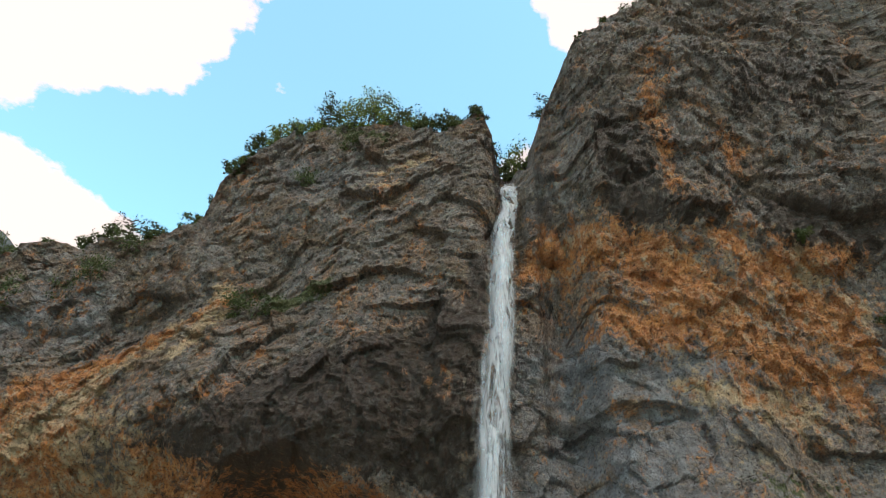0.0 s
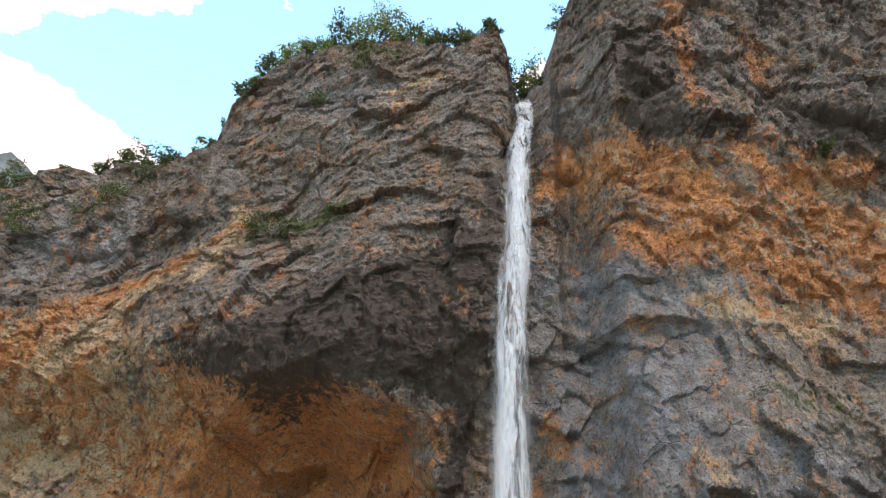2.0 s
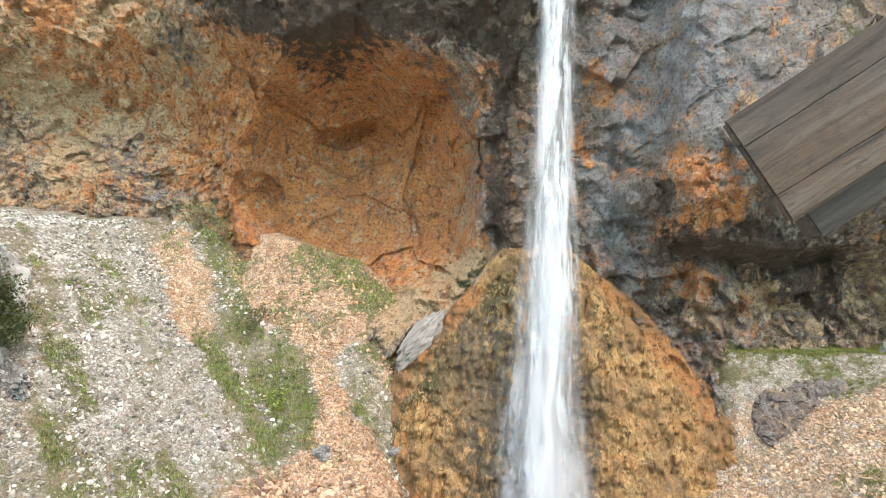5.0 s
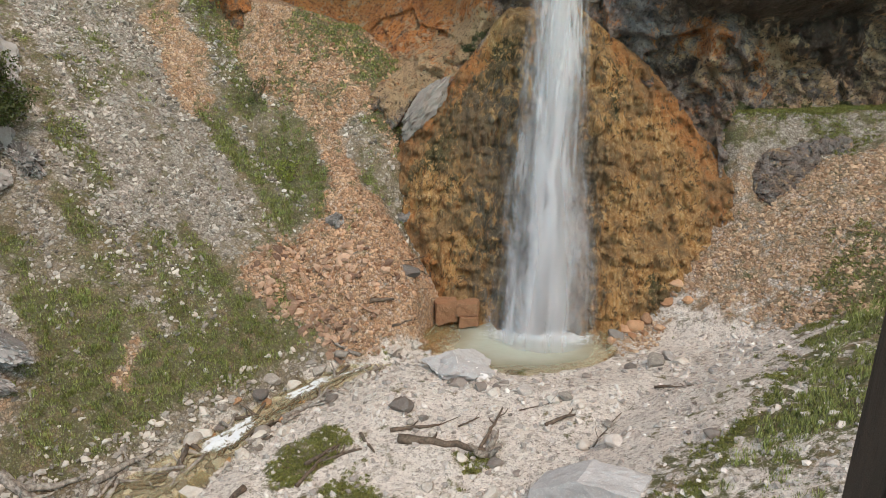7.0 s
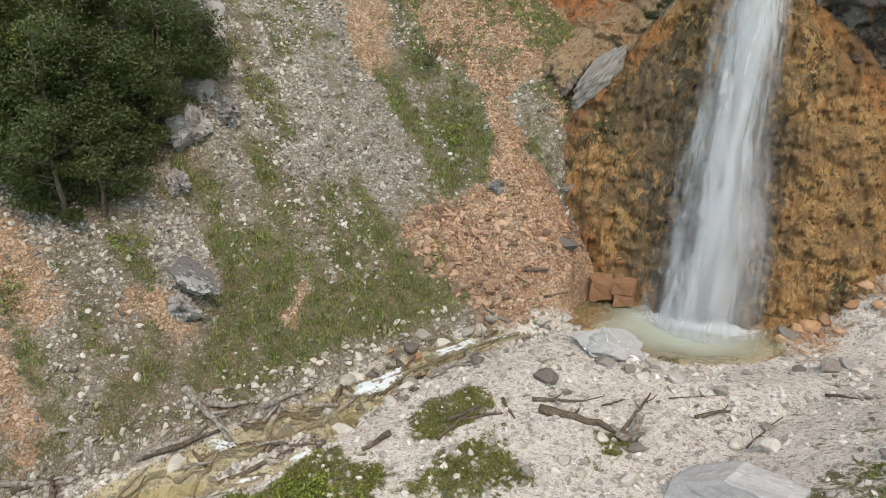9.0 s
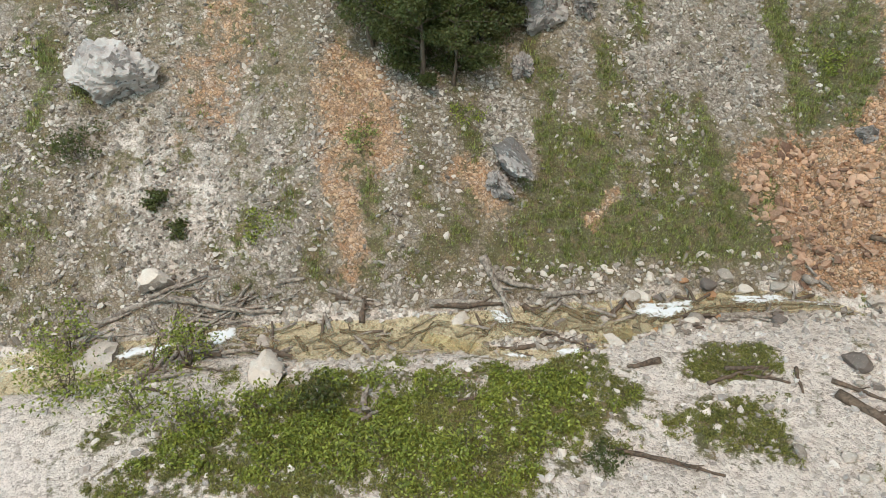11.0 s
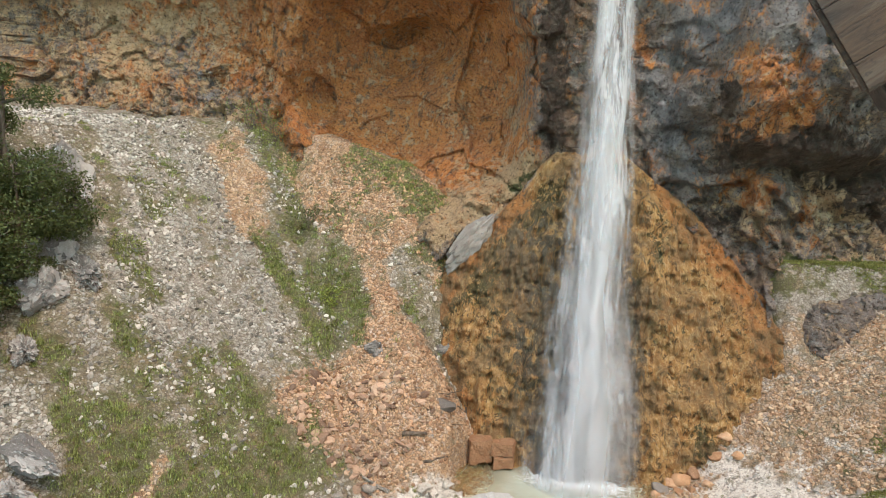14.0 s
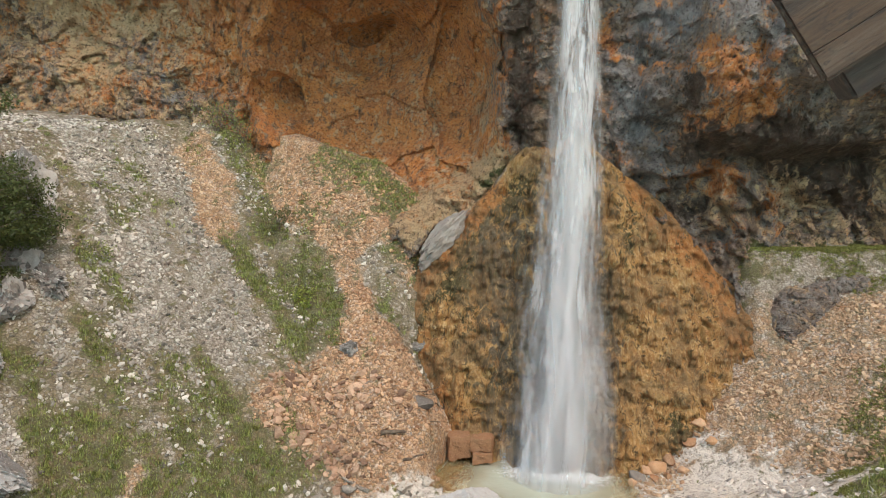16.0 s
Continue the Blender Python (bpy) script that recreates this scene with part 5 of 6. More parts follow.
def plant(kind, x, y, z, tall, wide, material, seed, label, category, group, leaves=900, leaf=0.12, stems=1, bare=0.25):
    """A tree or a bush: tapered stem or stems, limbs, and a crown of many small leaves with gaps. Returns the whole thing."""
    rnd = random.Random(seed)
    base = tagged(new(kind), label, category, group)
    base.location = (x, y, z)
    tips, spreads = [], []
    for s in range(stems):
        tubes = []
        lean = Vector((rnd.uniform(-1, 1), rnd.uniform(-1, 1), 0)) * (wide * (0.1 if stems == 1 else 0.45))
        top = Vector((0, 0, tall * rnd.uniform(0.82, 1.0))) + lean
        path = crooked(Vector((0, 0, -0.4)), top, 7, 0.02 * tall, rnd)
        r0 = 0.035 * tall if stems == 1 else 0.022 * tall
        tubes.append(tube(path, [r0 * (1 - 0.12 * i) for i in range(8)], 7, seed + s))
        limbs = max(4, int(11 / stems) + 3)
        for k in range(limbs):
            h = bare + (0.97 - bare) * (k + rnd.random()) / limbs
            i = min(int(h * 7), 6)
            p = path[i].lerp(path[i + 1], h * 7 - i)
            reach = wide * (0.35 + 0.65 * math.sin(math.pi * min(1, 0.25 + 0.75 * (1 - h)))) * rnd.uniform(0.6, 1.05)
            a = rnd.uniform(0, 6.28)
            end = p + Vector((math.cos(a) * reach, math.sin(a) * reach, reach * rnd.uniform(0.0, 0.5)))
            lp = crooked(p, end, 4, 0.05 * reach, rnd)
            tubes.append(tube(lp, [r0 * 0.4 * (1 - 0.2 * q) for q in range(5)], 5, seed + k))
            for q in (2, 3, 4):
                tips.append(lp[q][:])
                spreads.append(reach * rnd.uniform(0.22, 0.42) + 0.08 * wide)
        tips.append(top[:])
        spreads.append(0.25 * wide)
        stem = new("trunk" if stems == 1 else "stem", join_tubes("trunk", tubes, M_BARK))
        stem.parent = base
    per = max(6, int(leaves / len(tips)))
    co, faces = leaf_cards(tips, spreads, per, leaf, seed)
    crown = new("crown", mesh_of("crown", co, faces, material, True))
    crown.parent = base
    return base


def thing_rock(name, x, y, size, material, seed, label, group="", sink=0.3, turn=0.0, z=None, cuts=7, sub=3, tip=(0, 0), rough=0.10):
    ob = new(name, rock_mesh(name, size, material, seed, cuts, sub, rough))
    ob.matrix_world = pose(x, y, (height(x, y) if z is None else z) + size[2] * (1 - 2 * sink) * 0.6, tip[0], tip[1], turn)
    return tagged(ob, label, "rock", group)


def split_block(name, x, y, z, size, turn, material, label, gable=0.0):
    """A big squared block with broken edges and rough faces."""
    bm = bmesh.new()
    bmesh.ops.create_cube(bm, size=1)
    bmesh.ops.subdivide_edges(bm, edges=bm.edges[:], cuts=14, use_grid_fill=True)
    for v in bm.verts:
        p = Vector((v.co.x * size[0], v.co.y * size[1], v.co.z * size[2]))
        worn = sum(max(0, abs(c) - 0.40) for c in v.co)
        p -= Vector((v.co.x * size[0], v.co.y * size[1], v.co.z * size[2])) * max(0, worn - 0.1) * 0.22
        p += Vector((1, 1, 1)) * 0.07 * noise.fractal(p * 1.2, 0.6, 2.0, 6)
        p.z += 0.10 * p.x - 0.06 * p.y - gable * max(0, -p.x - 0.2) * (v.co.z + 0.5)
        v.co = p
    me = bpy.data.meshes.new(name)
    bm.to_mesh(me)
    bm.free()
    me.materials.append(material)
    ob = new(name, me)
    ob.matrix_world = pose(x, y, z, 0, 0, turn)
    return tagged(ob, label, "rock")


# ---- boulders and stones by the pool ----
split_block("boulder", 3.9, 24.1, 1.2, (4.8, 1.95, 3.2), -28.6, M_BOULDER, "big squared pale boulder on the gravel", 0.6)
thing_rock("boulder", -2.7, 36.5, (2.4, 1.35, 1.15), M_BOULDER, 14, "large pale limestone boulder beside the pool", sink=0.12, turn=-4, cuts=8, sub=5, rough=0.13)
for x, y, z, size, turn in ((-3.8, 43.9, 0.75, (1.55, 1.3, 1.6), 14), (-2.2, 43.8, 1.1, (1.5, 1.2, 0.95), -6), (-2.15, 43.6, 0.25, (1.35, 1.2, 0.75), 4)):
    split_block("rust_block", x, y, z, size, turn, M_BLOCK, "rust-brown squared rock block at the pool's edge")
for i, (x, y, w) in enumerate(((-0.5, 43.9, 0.8), (0.2, 42.9, 0.55), (7.9, 42.6, 0.7), (-6.2, 42.6, 0.9))):
    thing_rock("wet_rock", x, y, (w, w * 0.8, w * 0.6), M_DARKSTONE, 60 + i, "dark wet rock at the pool's edge", "wet rocks at the pool", 0.35, 50 * i)
LOOSE = ((-5.3, 31.9, 0.80), (9.5, 37.6, 0.72), (-3.9, 31.0, 0.35), (3.7, 32.8, 0.45), (3.0, 32.5, 0.4), (4.4, 32.4, 0.35), (-2.7, 35.0, 0.35), (-1.0, 34.2, 0.5), (-0.2, 33.6, 0.48),
         (10.9, 37.4, 0.5), (0.9, 38.0, 0.5), (3.2, 37.9, 0.55), (5.0, 38.4, 0.5), (-3.0, 25.7, 0.42), (-4.5, 24.5, 0.4), (-0.1, 25.2, 0.55), (-2.2, 25.0, 0.3), (1.5, 30.2, 0.28))
for i, (x, y, w) in enumerate(LOOSE):
    thing_rock("stone", x, y, (w, w * 0.85, w * 0.7), M_DARKSTONE if i in (0, 2, 7) else M_STONE, 80 + i, "rounded grey stone on pale gravel", "stones on the gravel bar", 0.25, 37 * i)
RAPID = random.Random(88)
for i in range(60):
    a, b = RAPID.uniform(-8, 12), RAPID.uniform(25, 38.5)
    w = 0.16 + 0.42 * RAPID.random() ** 3
    if bank_s(a, b) < -2.5 and math.hypot((a - 1.6) / 7.4, (b - 42) / 5.2) > 1:
        thing_rock("stone", a, b, (w, w * 0.8, w * 0.65), (M_DARKSTONE, M_STONE, M_PALE)[i % 3], 1400 + i, "small rounded stone on pale gravel", "stones on the gravel bar", 0.22, 61 * i)
for i in range(34):
    d = RAPID.uniform(3, 17)
    off = float(stream_mid(d)) + RAPID.choice((-1, 1)) * (0.75 + 0.9 * RAPID.random()) - (BANK[0] * (-7 - 0.586 * d) + BANK[1] * (41 - 0.81 * d) - BANK_AT)
    w = RAPID.uniform(0.3, 0.72)
    thing_rock("stream_stone", -7 - 0.586 * d + BANK[0] * off, 41 - 0.81 * d + BANK[1] * off, (w, w * 0.8, w * 0.6), (M_BED, M_DARKSTONE, M_BLOCK, M_BED)[i % 4], 1200 + i, "wet stone beside the white rapids", "stones in the stream", 0.25, 47 * i)
BED = ((-14.5, 26.1, 0.9), (-18.5, 23.9, 0.8), (-21.6, 21.3, 0.9), (-16.0, 27.2, 0.7), (-19.8, 23.0, 0.7), (-17.6, 25.0, 0.8), (-13.0, 28.4, 0.6), (-9.6, 33.6, 0.6), (-8.1, 35.9, 0.6), (-11.4, 30.6, 0.65),
       (-24.0, 11.0, 1.5), (-33.5, 9.4, 1.3), (-31.8, 5.5, 1.5), (-29.3, 9.0, 0.9), (-27.4, 12.6, 0.8), (-6.6, 38.6, 0.7), (-7.6, 37.4, 0.55), (-5.4, 39.6, 0.6), (-4.6, 37.6, 0.5), (-15.2, 24.6, 0.5))
for i, (x, y, w) in enumerate(BED):
    thing_rock("stream_stone", x, y, (w, w * 0.75, w * 0.6), (M_BED, M_DARKSTONE, M_BED)[i % 3 if i not in (10, 11, 12) else 0], 120 + i, "worn grey stone in the stream bed", "stones in the stream", 0.3, 53 * i, cuts=13, rough=0.2)
thing_rock("outcrop", -43.8, 12.9, (3.0, 2.6, 2.6), M_RIB, 301, "weathered grey rock outcrop in the scree", "", 0.6, 20, cuts=12, sub=6, rough=0.16)
thing_rock("outcrop", -25.6, 29.0, (1.0, 3.2, 0.9), M_RIB, 303, "dark grey rock rib in the scree", "", 0.45, 62, cuts=12, sub=5, rough=0.2)
thing_rock("outcrop", -31.4, 38.8, (2.0, 3.0, 2.6), M_RIB, 304, "weathered grey rock outcrop in the scree", "", 0.4, 20, cuts=12, sub=5, rough=0.2)
thing_rock("outcrop", -33.6, 42.5, (2.4, 2.6, 4.4), M_RIB, 305, "weathered grey rock outcrop in the scree", "", 0.45, 70, cuts=12, sub=5, rough=0.2)
thing_rock("outcrop", -29.8, 36.2, (1.6, 2.4, 1.8), M_RIB, 311, "weathered grey rock outcrop in the scree", "", 0.45, 10, cuts=12, sub=5, rough=0.2)
for i, (x, y, size, turn) in enumerate(((-35.2, 42.0, (1.5, 2.2, 2.2), 30), (-33.2, 41.5, (1.3, 2.6, 2.0), 55), (-31.4, 41.4, (1.2, 2.4, 1.6), 40), (-29.2, 38.4, (1.1, 2.6, 1.2), 60), (-28.6, 32.8, (0.9, 1.8, 1.2), 50), (-25.2, 27.4, (0.8, 1.8, 0.9), 70))):
    thing_rock("outcrop", x, y, size, M_RIB, 340 + i, "fissured grey bedrock rib in the scree", "bedrock ribs in the scree", 0.55, turn, cuts=18, sub=6, rough=0.28)
thing_rock("outcrop", 29.5, 52.8, (1.5, 1.1, 1.2), M_GREY, 307, "pale rock on the grassy ledge", "", 0.3, 8, cuts=12, sub=5, rough=0.2)
thing_rock("outcrop", -11.4, 44.4, (0.8, 0.6, 0.6), M_GREY, 308, "dark rock in the rust scree", "", 0.3, 8, cuts=12, sub=5, rough=0.2)
thing_rock("outcrop", -7.4, 48.4, (0.9, 0.7, 0.6), M_GREY, 309, "dark rock in the rust scree", "", 0.3, 30, cuts=12, sub=5, rough=0.2)

for i, (x, y, w) in enumerate(((8.6, 43.3, 0.62), (9.4, 43.7, 0.75), (10.3, 44.3, 0.6), (9.0, 42.4, 0.5), (10.9, 43.2, 0.5), (11.6, 44.6, 0.55), (7.6, 41.9, 0.45), (9.9, 42.8, 0.4), (12.2, 45.6, 0.6), (12.8, 44.0, 0.42))):
    thing_rock("rust_stone", x, y, (w, w * 0.8, w * 0.7), M_BLOCK if i % 2 else M_RUST, 330 + i, "rust-red angular stone at the foot of the mound", "rust stones by the mound", 0.3, 41 * i, cuts=9)
thing_rock("slab", -5.9, 50.4, (3.8, 1.0, 1.1), M_SLAB, 326, "smooth grey rock slab beside the tufa mound", "", 0.76, 0, 14.5, 11, 6, (0, -47), 0.16)
# ---- driftwood ----
DRIFT_BAR = ((-4.9, 29.1, -0.5, 28.3, 0.26), (-5.5, 29.9, -3.0, 30.4, 0.13), (-8.5, 27.5, -6.7, 28.4, 0.11), (2.5, 30.5, 4.1, 31.1, 0.12), (4.7, 28.5, 6.5, 31.5, 0.05), (8.7, 34.0, 10.3, 32.6, 0.09),
             (-7.0, 29.6, -6.0, 28.1, 0.1), (-2.0, 30.3, -0.9, 30.9, 0.06), (-7.4, 42.6, -5.0, 45.9, 0.1), (-5.7, 46.4, -4.5, 45.4, 0.09), (-9.3, 25.8, -7.9, 28.8, 0.11), (-9.7, 19.2, -5.9, 21.1, 0.12),
             (-3.4, 30.2, -2.0, 31.2, 0.04), (1.2, 31.8, 3.6, 32.6, 0.04), (-16.3, 16.4, -15.7, 17.6, 0.09), (-32.7, 18.9, -32.2, 20.2, 0.08))
DRIFT_BAR = DRIFT_BAR + ((-9.5, 43.5, -7.2, 44.6, 0.07), (-8.8, 42.4, -6.6, 43.3, 0.08), (-10.5, 42.2, -8.9, 42.9, 0.06), (-7.6, 41.2, -5.4, 42.4, 0.09), (-6.3, 42.0, -4.6, 43.4, 0.07), (-9.0, 45.3, -7.4, 45.0, 0.06), (-6.6, 40.6, -5.2, 41.6, 0.08), (-5.4, 40.8, -4.4, 43.6, 0.08),
                         (-12.8, 33.6, -8.0, 37.6, 0.2), (-13.4, 31.2, -11.2, 33.4, 0.16), (-18.2, 26.6, -15.8, 26.2, 0.14), (-17.2, 25.2, -15.6, 28.0, 0.13))
DRIFT_STREAM = ((-12.0, 32.8, -9.2, 35.6, 0.17), (-11.9, 31.7, -9.9, 34.3, 0.15), (-11.7, 25.5, -12.5, 24.0, 0.13), (-18.7, 20.9, -16.2, 23.8, 0.12), (-19.5, 25.9, -17.5, 28.6, 0.14), (-16.3, 26.9, -16.6, 28.8, 0.11),
                (-22.0, 24.0, -19.8, 25.9, 0.15), (-23.1, 20.9, -20.6, 23.9, 0.13), (-19.8, 24.7, -18.1, 27.0, 0.12), (-22.8, 24.3, -20.6, 24.2, 0.16), (-27.4, 16.8, -24.7, 18.6, 0.12), (-16.5, 29.2, -14.8, 28.6, 0.12),
                (-9.3, 27.3, -8.1, 28.6, 0.1), (-14.2, 29.6, -12.4, 31.9, 0.12), (-17.8, 26.0, -15.2, 27.4, 0.1))
DRIFT_PILE = ((-34.0, 5.0, -31.9, 11.8, 0.14), (-33.3, 7.4, -32.4, 10.1, 0.12), (-30.7, 7.6, -28.8, 10.0, 0.14), (-31.0, 5.5, -29.8, 8.9, 0.12), (-32.7, 9.3, -28.3, 14.2, 0.15), (-32.2, 11.3, -31.6, 12.5, 0.1),
              (-32.5, 8.2, -31.3, 8.8, 0.13), (-26.9, 16.9, -24.8, 18.6, 0.13), (-25.0, 17.3, -25.7, 18.1, 0.14), (-23.3, 20.7, -20.9, 23.6, 0.15), (-22.8, 24.2, -19.4, 23.5, 0.17), (-29.5, 14.8, -28.6, 16.0, 0.13))
DARK_STICK, PALE_STICK = "dark soaked driftwood stick on wet gravel", "bleached broken driftwood stick on wet gravel"
for i, (*row, thick) in enumerate(DRIFT_BAR + DRIFT_STREAM + DRIFT_PILE):
    soaked = i < 16 or i % 5 < 2
    driftwood(*row, thick * (1.0 if i < len(DRIFT_BAR) else 1.45), "dark weathered driftwood log with broken roots" if i == 0 else DARK_STICK if soaked else PALE_STICK, 400 + i, 1 + i % 3, 0.12 * (i % 4 == 3), M_SOAKED if soaked else M_DRIFT)
driftwood(-0.8, 28.4, 0.3, 31.2, 0.11, "dark forked driftwood branch on pale gravel", 470, 3, 0.5, M_SOAKED)
rnd = random.Random(77)
for i in range(400):
    k = rnd.random()
    cx, cy = ((-29.4 + rnd.uniform(-2.2, 1.6), 10.4 + rnd.uniform(-5, 5)) if i < 120 else (-7 - 0.586 * 44 * k - 1 + rnd.uniform(-1.4, 2.6), 41 - 0.81 * 44 * k + rnd.uniform(-2.0, 2.0)))
    a, ln = rnd.uniform(0, 3.14), rnd.uniform(1.0, 3.0)
    if bank_s(cx, cy) > 0.6 or bank_s(cx + ln * math.cos(a), cy + ln * math.sin(a)) > 0.8:
        continue
    if abs(height(cx, cy) - height(cx + ln * math.cos(a), cy + ln * math.sin(a))) > 0.7:
        continue
    driftwood(cx, cy, cx + ln * math.cos(a), cy + ln * math.sin(a), rnd.uniform(0.07, 0.2), DARK_STICK if i % 5 < 2 else PALE_STICK, 500 + i, 1, rnd.uniform(0, 0.35), M_SOAKED if i % 5 < 2 else M_DRIFT)
for i in range(70):
    cx, cy = -31.6 + 0.586 * rnd.uniform(-6, 5) + rnd.uniform(-1.3, 1.0), 9.4 + rnd.uniform(-5, 4.5)
    a, ln = 0.95 + rnd.gauss(0, 0.45), rnd.uniform(1.4, 3.6)
    ex, ey = cx + ln * math.cos(a), cy + ln * math.sin(a)
    if -2.5 < bank_s(cx, cy) < 2.0 and -2.5 < bank_s(ex, ey) < 2.2:
        driftwood(cx, cy, ex, ey, rnd.uniform(0.06, 0.15), "bleached driftwood stick in a tangled heap", 1000 + i, 1, rnd.uniform(0.05, 0.45))
stump = new("root_stump")
for k in range(7):
    root = new("root", join_tubes("root", [tube(crooked(Vector((0, 0, -0.2)), Vector((rnd.uniform(-0.9, 0.9), rnd.uniform(-0.9, 0.9), rnd.uniform(0.2, 1.0))), 4, 0.15, rnd), [0.24, 0.19, 0.14, 0.1, 0.05], 7, k)], M_DRIFT))
    root.parent = stump
stump.location = (-18.6, 12.9, height(-18.6, 12.9))
tagged(stump, "dark uprooted tree stump among green plants", "stump")
copy_thing(stump, pose(-0.4, 28.2, height(-0.4, 28.2) + 0.1, 0, 0, 70))

# ---- the lookout: a slanting weathered board, a beam behind it and a dark post ----
def bar_mesh(name, size, material, bevel=0.006):
    """A sawn timber: a box with worn edges, its grain along x."""
    bm = bmesh.new()
    bmesh.ops.create_cube(bm, size=1)
    for v in bm.verts:
        v.co = Vector((v.co.x * size[0], v.co.y * size[1], v.co.z * size[2]))
    bmesh.ops.bevel(bm, geom=bm.edges[:], offset=bevel, segments=2, affect="EDGES")
    me = bpy.data.meshes.new(name)
    bm.to_mesh(me)
    bm.free()
    me.materials.append(material)
    return me


def build_lookout():
    base = tagged(new("lookout_frame"), "dark timber post of a wooden lookout with a slanting weathered board", "timber frame")
    base.location = (0.894, 1.339, height(0.894, 1.339))
    up = 21.25 - base.location.z
    post = new("post", bar_mesh("post", (0.15, 0.15, up + 0.6), M_POST, 0.01))
    post.parent = base
    post.location = (0, 0, up / 2 - 0.3)
    tagged(post, "dark stained square timber post")
    c, s = math.cos(radians(34.5)), math.sin(radians(34.5))
    # the board's near lower corner and its run up to the right
    for name, x0, z0, y0, long, wide, thick, mat, label in (
            ("board", 0.506, 0.112, 1.262, 2.6, 0.216, 0.02, M_BOARD, "grey-brown weathered board with split grain"),
            ("beam", 0.582, 0.088, 1.345, 2.4, 0.20, 0.07, M_PLANK, "dark beam behind the board")):
        ob = new(name, bar_mesh(name, (long, thick, wide), mat))
        ob.parent = base
        mid = Vector((x0 + c * long / 2 - s * wide / 2, y0, EYE + z0 + s * long / 2 + c * wide / 2))
        ob.location = mid - base.location
        ob.rotation_euler = (0, radians(-34.5), 0)
        tagged(ob, label)
    return base


lookout = build_lookout()

# ---- trees on the left slope ----
for i, (x, y, tall, wide) in enumerate(((-31.8, 26.9, 6.5, 3.0), (-33.4, 28.6, 8.5, 3.2), (-31.6, 31.8, 8.0, 3.4), (-31.0, 35.6, 8.0, 3.2), (-36.0, 28.2, 9.5, 3.4), (-35.0, 33.0, 10.0, 3.6), (-34.0, 38.5, 9.5, 3.4), (-38.8, 26.0, 9.0, 3.0), (-39.5, 31.5, 11.0, 3.6), (-38.0, 37.0, 11.0, 3.6), (-43.0, 27.0, 10.0, 3.2), (-44.0, 33.5, 12.0, 3.8), (-30.6, 28.6, 5.0, 2.8), (-31.0, 33.6, 6.5, 3.0), (-30.8, 37.6, 6.0, 2.8), (-35.6, 26.0, 7.0, 3.0), (-37.5, 29.5, 9.0, 3.6), (-33.0, 30.4, 8.0, 3.4), (-40.5, 28.6, 9.0, 3.4), (-36.6, 35.0, 10.0, 3.6))):
    fresh = i in (4, 7, 8, 10)
    plant("tree", x, y, height(x, y), tall, wide, M_LEAF2 if fresh else M_LEAF, 600 + i, "fresh green leafy tree on the scree slope" if fresh else "dense dark green tree on the scree slope", "tree",
          "trees on the slope", 9500, 0.105, 1, 0.05 if i < 4 else 0.15)

# ---- bushes and small trees along the cliff's edge ----
RIM_LEFT = ((-57, 3.4), (-54, 3.0), (-51.5, 2.6), (-49, 2.0), (-45, 1.4), (-40, 1.6), (-37.5, 1.2), (-35.5, 1.8), (-33.4, 2.2), (-31.6, 1.8), (-29.6, 1.6), (-28.6, 1.8), (-27.2, 1.2), (-25.7, 1.8), (-24.6, 1.4), (-23.4, 2.6), (-22.2, 2.2), (-20.8, 2.6), (-19.3, 2.4), (-18, 3.2), (-16.6, 2.6),
            (-15.2, 3.8), (-13.8, 3.0), (-12.4, 3.4), (-11.0, 5.2), (-9.8, 4.6), (-8.4, 4.0), (-7.0, 3.0), (-5.4, 2.6), (-4.0, 2.0), (-2.4, 2.2), (-0.8, 1.8), (0.8, 1.6), (2.2, 1.4))
for i, (x, tall) in enumerate(RIM_LEFT):
    z = float(rim_z(np.array([x]))[0])
    y = face_at(x, z) + (0.7 if i % 2 else 1.5)
    fresh = i % 3 != 0 and x > -25 and x < -4
    plant("bush" if tall < 3 else "small_tree", x, y, z - 0.2, tall, 0.62 * tall if tall > 2.4 else 0.85 * tall, M_LEAF2 if fresh else M_LEAF, 700 + i,
          "bright green shrub on the cliff edge" if fresh else "dark green shrub on the cliff edge", "bush", "shrubs along the cliff edge", 1500, 0.15, 1 if tall > 3 else 3, 0.05)
for i, (x, back, tall) in enumerate(((20.5, 1.5, 1.6), (24.5, 2.0, 2.6), (26.5, 2.5, 3.6), (28.4, 2.0, 3.4), (30.3, 2.5, 4.0), (32.2, 2.0, 3.6), (34.2, 2.5, 3.8), (36.5, 2.0, 3.2), (39, 2, 3.0), (16.8, 0.6, 1.2), (13.4, 0.6, 1.2))):
    z = float(rim_z(np.array([x]))[0])
    plant("bush", x, face_at(x, z) + back, z - 0.2, tall, 0.75 * tall, M_LEAF2 if 1 < i < 7 else M_LEAF, 760 + i, "sunlit green shrub on the cliff edge" if 1 < i < 7 else "dark green shrub on the cliff edge", "bush", "shrubs along the cliff edge", 700, 0.14, 3, 0.1)
